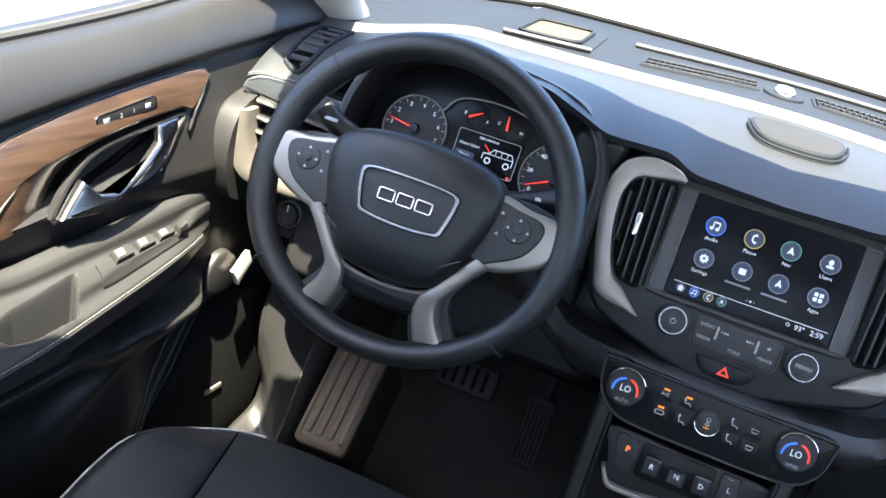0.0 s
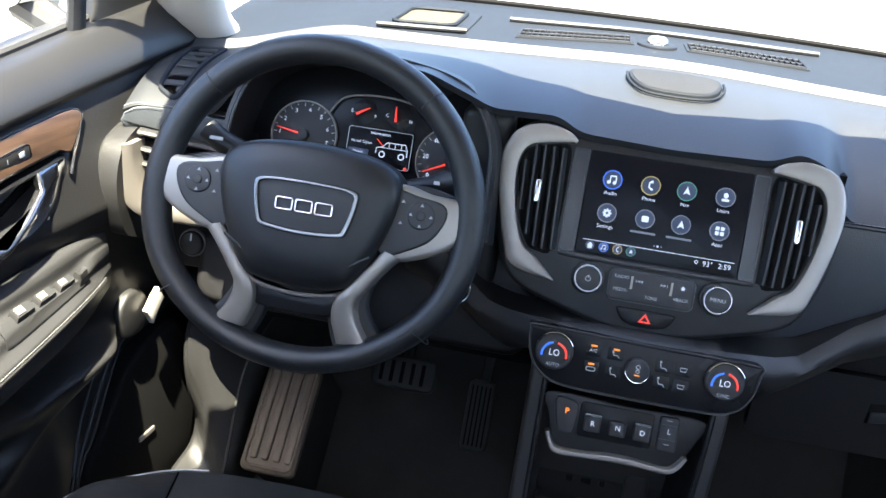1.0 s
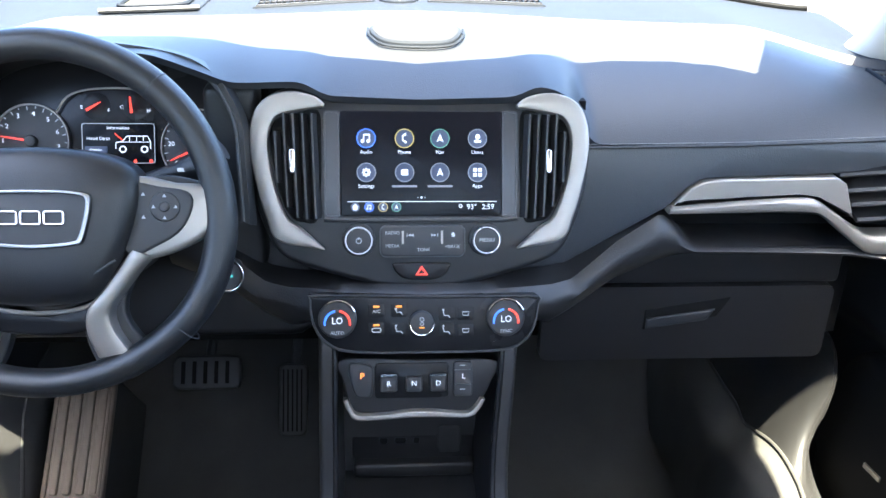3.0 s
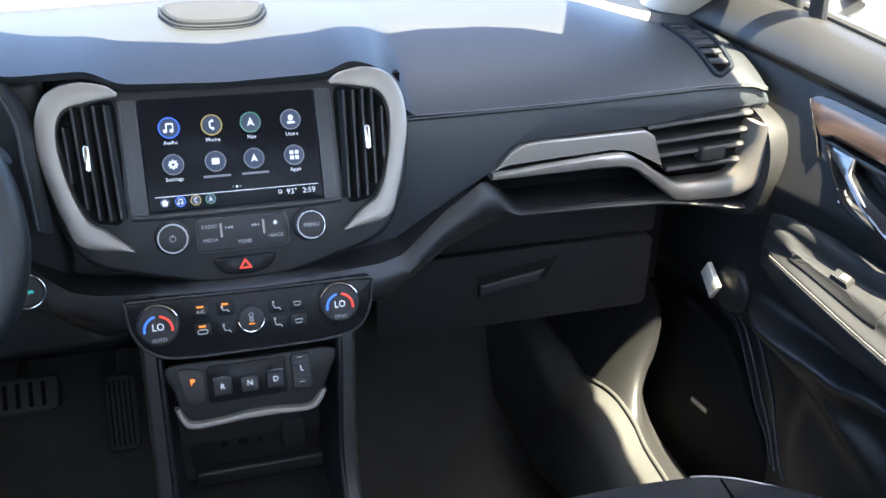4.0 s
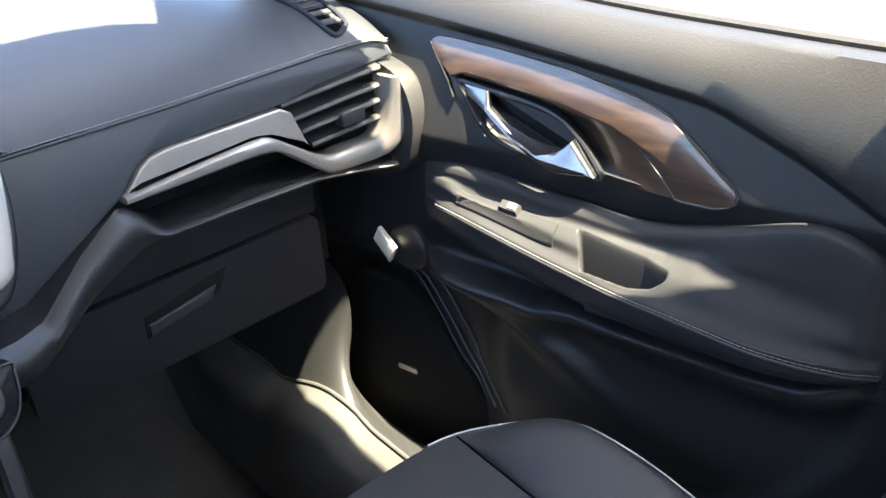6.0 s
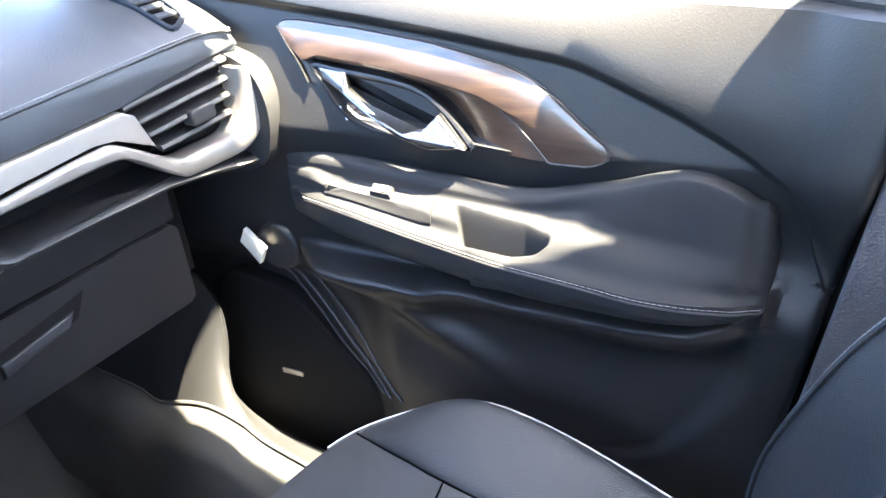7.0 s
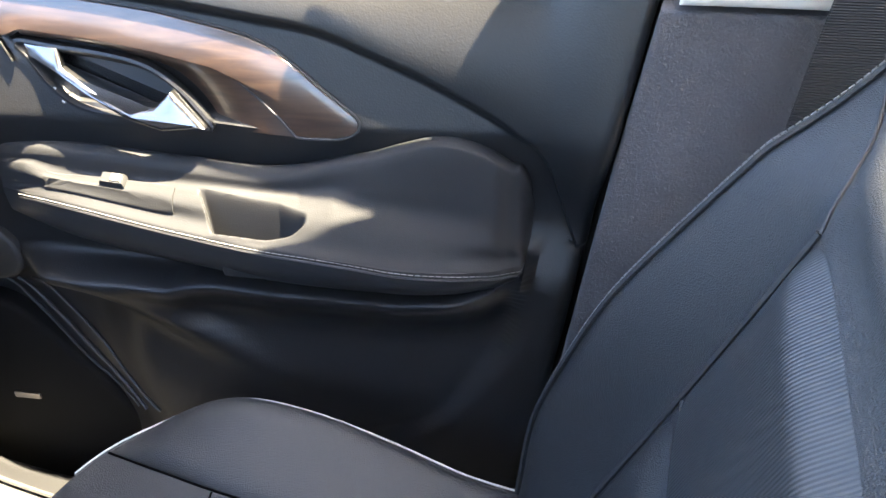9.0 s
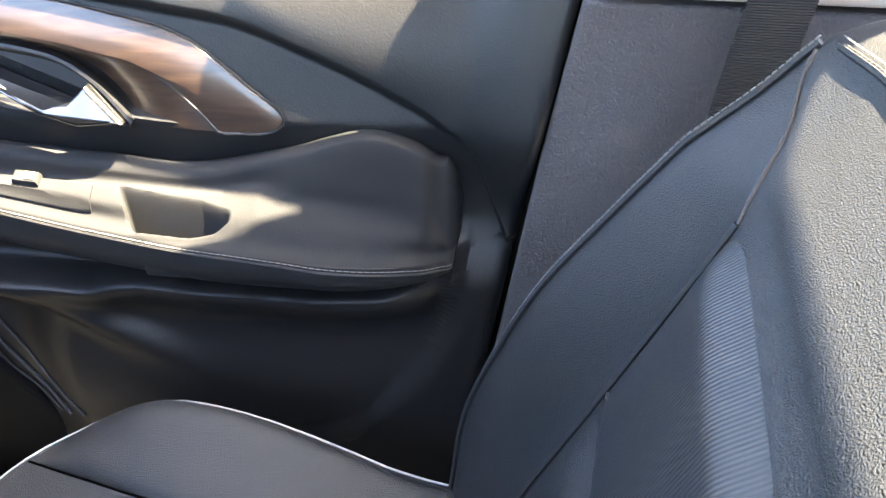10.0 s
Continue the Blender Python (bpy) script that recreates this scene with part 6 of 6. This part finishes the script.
    across = [(x, face(x, 0.622), 0.622) for x in np.linspace(-0.133, 0.133, 30)]
    part("seam", tube(across, 0.002, sides=6), MATT, s, m=F)
    for sg in (1, -1):
        up = [(sg * x, face(x, z) + 0.001, z) for x, z in spline([(0.130, 0.768), (0.152, 0.790), (0.175, 0.816), (0.205, 0.836), (0.226, 0.852)], 24)]
        part("seam", tube(np.array(up) - (0, 0.0004, 0), 0.0016, sides=6), MATT, s, m=F)
        low = [(sg * x, face(x, z) + 0.001, z) for x, z in spline([(0.131, 0.768), (0.132, 0.72), (0.137, 0.62), (0.146, 0.50), (0.146, 0.40)], 24)]
        part("seam", tube(low, 0.003, sides=6), MATT, s, m=F)
        p = [(sg * x, y, z) for x, y, z in spline([(0.236, -0.640, 0.40), (0.236, -0.655, 0.46), (0.235, -0.690, 0.558), (0.233, -0.745, 0.671), (0.230, -0.815, 0.772), (0.222, -0.885, 0.853)], 60)]
        q = []
        for x, _, z in p:
            w = half_width(z)
            tt = 0.80
            q.append((sg * tt * w, back_y(z) + bolster(tt * 0.245, z) + 0.002, z))
        part("seam_piping", tube(q, 0.003, sides=6), LEATHER, s, m=F)
        part("stitching", dashes(np.array(q) + (0.004 * sg, 0.001, 0.002), 0.0055, 0.0007), THREAD, s, "pale stitching", F)
    top = [(x, face(x, 0.858) + 0.001, 0.858) for x in np.linspace(-0.20, 0.20, 60)]
    part("seam_piping", tube(top, 0.003, sides=6), LEATHER, s, m=F)
    part("stitching", dashes(np.array(top) + (0, -0.001, 0.006), 0.0055, 0.0007), THREAD, s, "pale stitching", F)
    return s


seat(1), seat(-1)

# ---- centre pillar with belt ----
for side in (1, -1):
    pil = thing("centre_pillar", "charcoal cloth centre pillar trim with a light upper cover", "pillar trim", "centre pillars", "structure")
    def upright(outline, x0, x1, bev):
        bm = slab(outline, x0, x1, bev)
        for v in bm.verts:
            v.co = (side * (0.80 - v.co.z), v.co.x, v.co.y)
        return bm
    part("door_jamb", upright(dense([(-0.60, 0.90), (-0.56, 0.40), (-0.54, 0.05), (-1.0, 0.05), (-1.0, 0.90)], 0.03), 0.0, 0.02, 0.004), PLASTIC, pil)
    part("lower_cover", upright(dense([(-0.731, 0.838), (-0.703, 0.70), (-0.650, 0.40), (-0.588, 0.05), (-1.02, 0.05), (-1.02, 0.838)], 0.03), 0.0, 0.085, 0.006), FABRIC, pil, "charcoal cloth lower cover")
    part("upper_cover", upright(dense([(-0.745, 0.843), (-0.765, 0.95), (-0.81, 1.27), (-1.0, 1.27), (-1.02, 0.843)], 0.03), 0.0, 0.092, 0.008), BEIGE, pil, "light cloth upper cover")
    belt = [(side * 0.690, -0.92, 1.15), (side * 0.685, -0.884, 0.90), (side * 0.680, -0.866, 0.80), (side * 0.672, -0.845, 0.66), (side * 0.672, -0.82, 0.40)]
    pts = spline(belt, 40)
    belt_thing = thing("seat_belt", "black woven seat belt hanging beside the pillar", "seat belt", "seat belts")
    part("webbing", skin(bmesh.new(), [[(x, y - 0.022, z), (x, y, z + 0.002), (x, y + 0.022, z + 0.004)] for x, y, z in pts], False), WEBBING, belt_thing, thick=0.0014)
    for w in (-0.0225, 0.0225):
        part("selvedge", tube(pts + (0, w, 0.002 + 0.09 * w), 0.0014, sides=6), WEBBING, belt_thing)

# ---- footwells ----
def kick_panel(side):
    """Lower side trim that sweeps from the bulkhead down to the sill."""
    if side > 0:
        top = spline([(0.61, 0.55, 0.50), (0.61, 0.25, 0.50), (0.61, 0.12, 0.50), (0.61, 0.075, 0.46), (0.61, 0.078, 0.385), (0.61, 0.103, 0.315), (0.61, 0.065, 0.268), (0.61, -0.03, 0.25), (0.615, -0.30, 0.24), (0.62, -0.95, 0.235)], 90)
        low = spline([(0.56, 0.55, 0.30), (0.56, 0.34, 0.288), (0.56, 0.25, 0.286), (0.56, 0.21, 0.275), (0.56, 0.17, 0.288), (0.56, 0.111, 0.307), (0.56, 0.066, 0.312), (0.56, 0.014, 0.304), (0.56, -0.045, 0.284), (0.56, -0.30, 0.262), (0.56, -0.95, 0.255)], 90)
    else:
        top = spline([(0.61, 0.55, 0.53), (0.61, 0.22, 0.53), (0.61, 0.08, 0.53), (0.61, 0.036, 0.478), (0.61, 0.041, 0.406), (0.61, 0.068, 0.335), (0.61, 0.050, 0.296), (0.61, -0.02, 0.287), (0.615, -0.30, 0.27), (0.62, -0.95, 0.26)], 90)
        low = spline([(0.55, 0.55, 0.46), (0.55, 0.28, 0.44), (0.55, 0.15, 0.43), (0.55, 0.10, 0.408), (0.55, 0.072, 0.370), (0.55, 0.045, 0.314), (0.55, 0.024, 0.276), (0.55, -0.033, 0.238), (0.555, -0.33, 0.21), (0.56, -0.95, 0.20)], 90)
    if side < 0:      # the driver's footwell is deeper
        eye = np.array((0.11, -0.963, 1.12))
        top, low = eye + 1.05 * (top - eye), eye + 1.05 * (low - eye)
    bm = sheet([[(side * x, y, z) for x, y, z in r] for r in (top + (0.010, 0.022, -0.006), top + (0.004, 0.004, 0.0), top, 0.8 * top + 0.2 * low, 0.6 * top + 0.4 * low, 0.4 * top + 0.6 * low, 0.2 * top + 0.8 * low, low)], (side * 0.004, 0, -0.004))
    sill = tagged(part("sill_trim", bm, PLASTIC, sharp=0.9), "black plastic sill and kick panel trim beside the footwell", "sill trim", "sill trims", "structure")
    part("edge_piping", tube([(side * x, y, z) for x, y, z in low], 0.003, sides=6), CARPET, sill)
    rows = [[(side * (x - d), y, z - h) for x, y, z in low] for d, h in (((0.0, 0.004), (0.03, 0.014), (0.055, 0.045), (0.072, 0.20)) if side > 0 else ((0.0, 0.004), (0.006, 0.02), (0.009, 0.06), (0.012, 0.24)))]
    part("carpet_edge", sheet(rows, (side * 0.004, 0, -0.004)), CARPET, sill, "carpet turned up against the sill")


kick_panel(1), kick_panel(-1)

rest = thing("foot_rest", "ribbed rubber foot rest beside the carpeted footwell, sunlit brown put into its colour", "foot rest")
FR = Matrix(((1, 0, 0, -0.50), (0, 0.74, -0.67, 0.15), (0, 0.67, 0.74, 0.318), (0, 0, 0, 1)))
part("block", slab(rounded(-0.044, -0.10, 0.034, 0.105, 0.010), -0.22, -0.014, 0.006), CARPET, rest, "carpeted footrest block", FR)
part("pad", slab(rounded(-0.048, -0.105, 0.042, 0.11, 0.012), -0.016, 0.0, 0.006), RUBBER, rest, "ribbed rubber pad with warm sunlight painted in", FR)
part("rim", tube(lift(rounded(-0.041, -0.097, 0.036, 0.10, 0.010), 0.001), 0.003, True), RUBBER, rest, m=FR)
for k in range(4):
    part("rib", slab(rounded(-0.034 + 0.019 * k, -0.086, -0.022 + 0.019 * k, 0.09, 0.004), 0.0, 0.006, 0.003), RUBBER, rest, m=FR)


def pedal(name, label, x, y, z, w, h, tilt_deg):
    p = thing(name, label, "pedal", "pedals")
    m = tilted(x, y, z, tilt_deg)
    part("pad", slab(rounded(-w / 2, -h / 2, w / 2, h / 2, 0.012), -0.012, 0.0, 0.005), MATT, p, m=m)
    for k in range(5):
        u = -w / 2 + w * (k + 0.8) / 6.2
        part("rib", box(u, -h / 2 + 0.010, -0.001, u + w / 18, h / 2 - 0.010, 0.002), BLACK, p, m=m)
    part("arm", tube([(0, 0, -0.01), (0.0, 0.06, -0.05), (0.005, 0.20, -0.10), (0.005, 0.36, -0.13)], 0.009), MATT, p, m=m)


pedal("brake_pedal", "wide black rubber brake pedal", -0.345, 0.33, 0.315, 0.115, 0.058, 35)
pedal("accelerator_pedal", "tall black accelerator pedal", -0.205, 0.36, 0.235, 0.050, 0.13, 30)
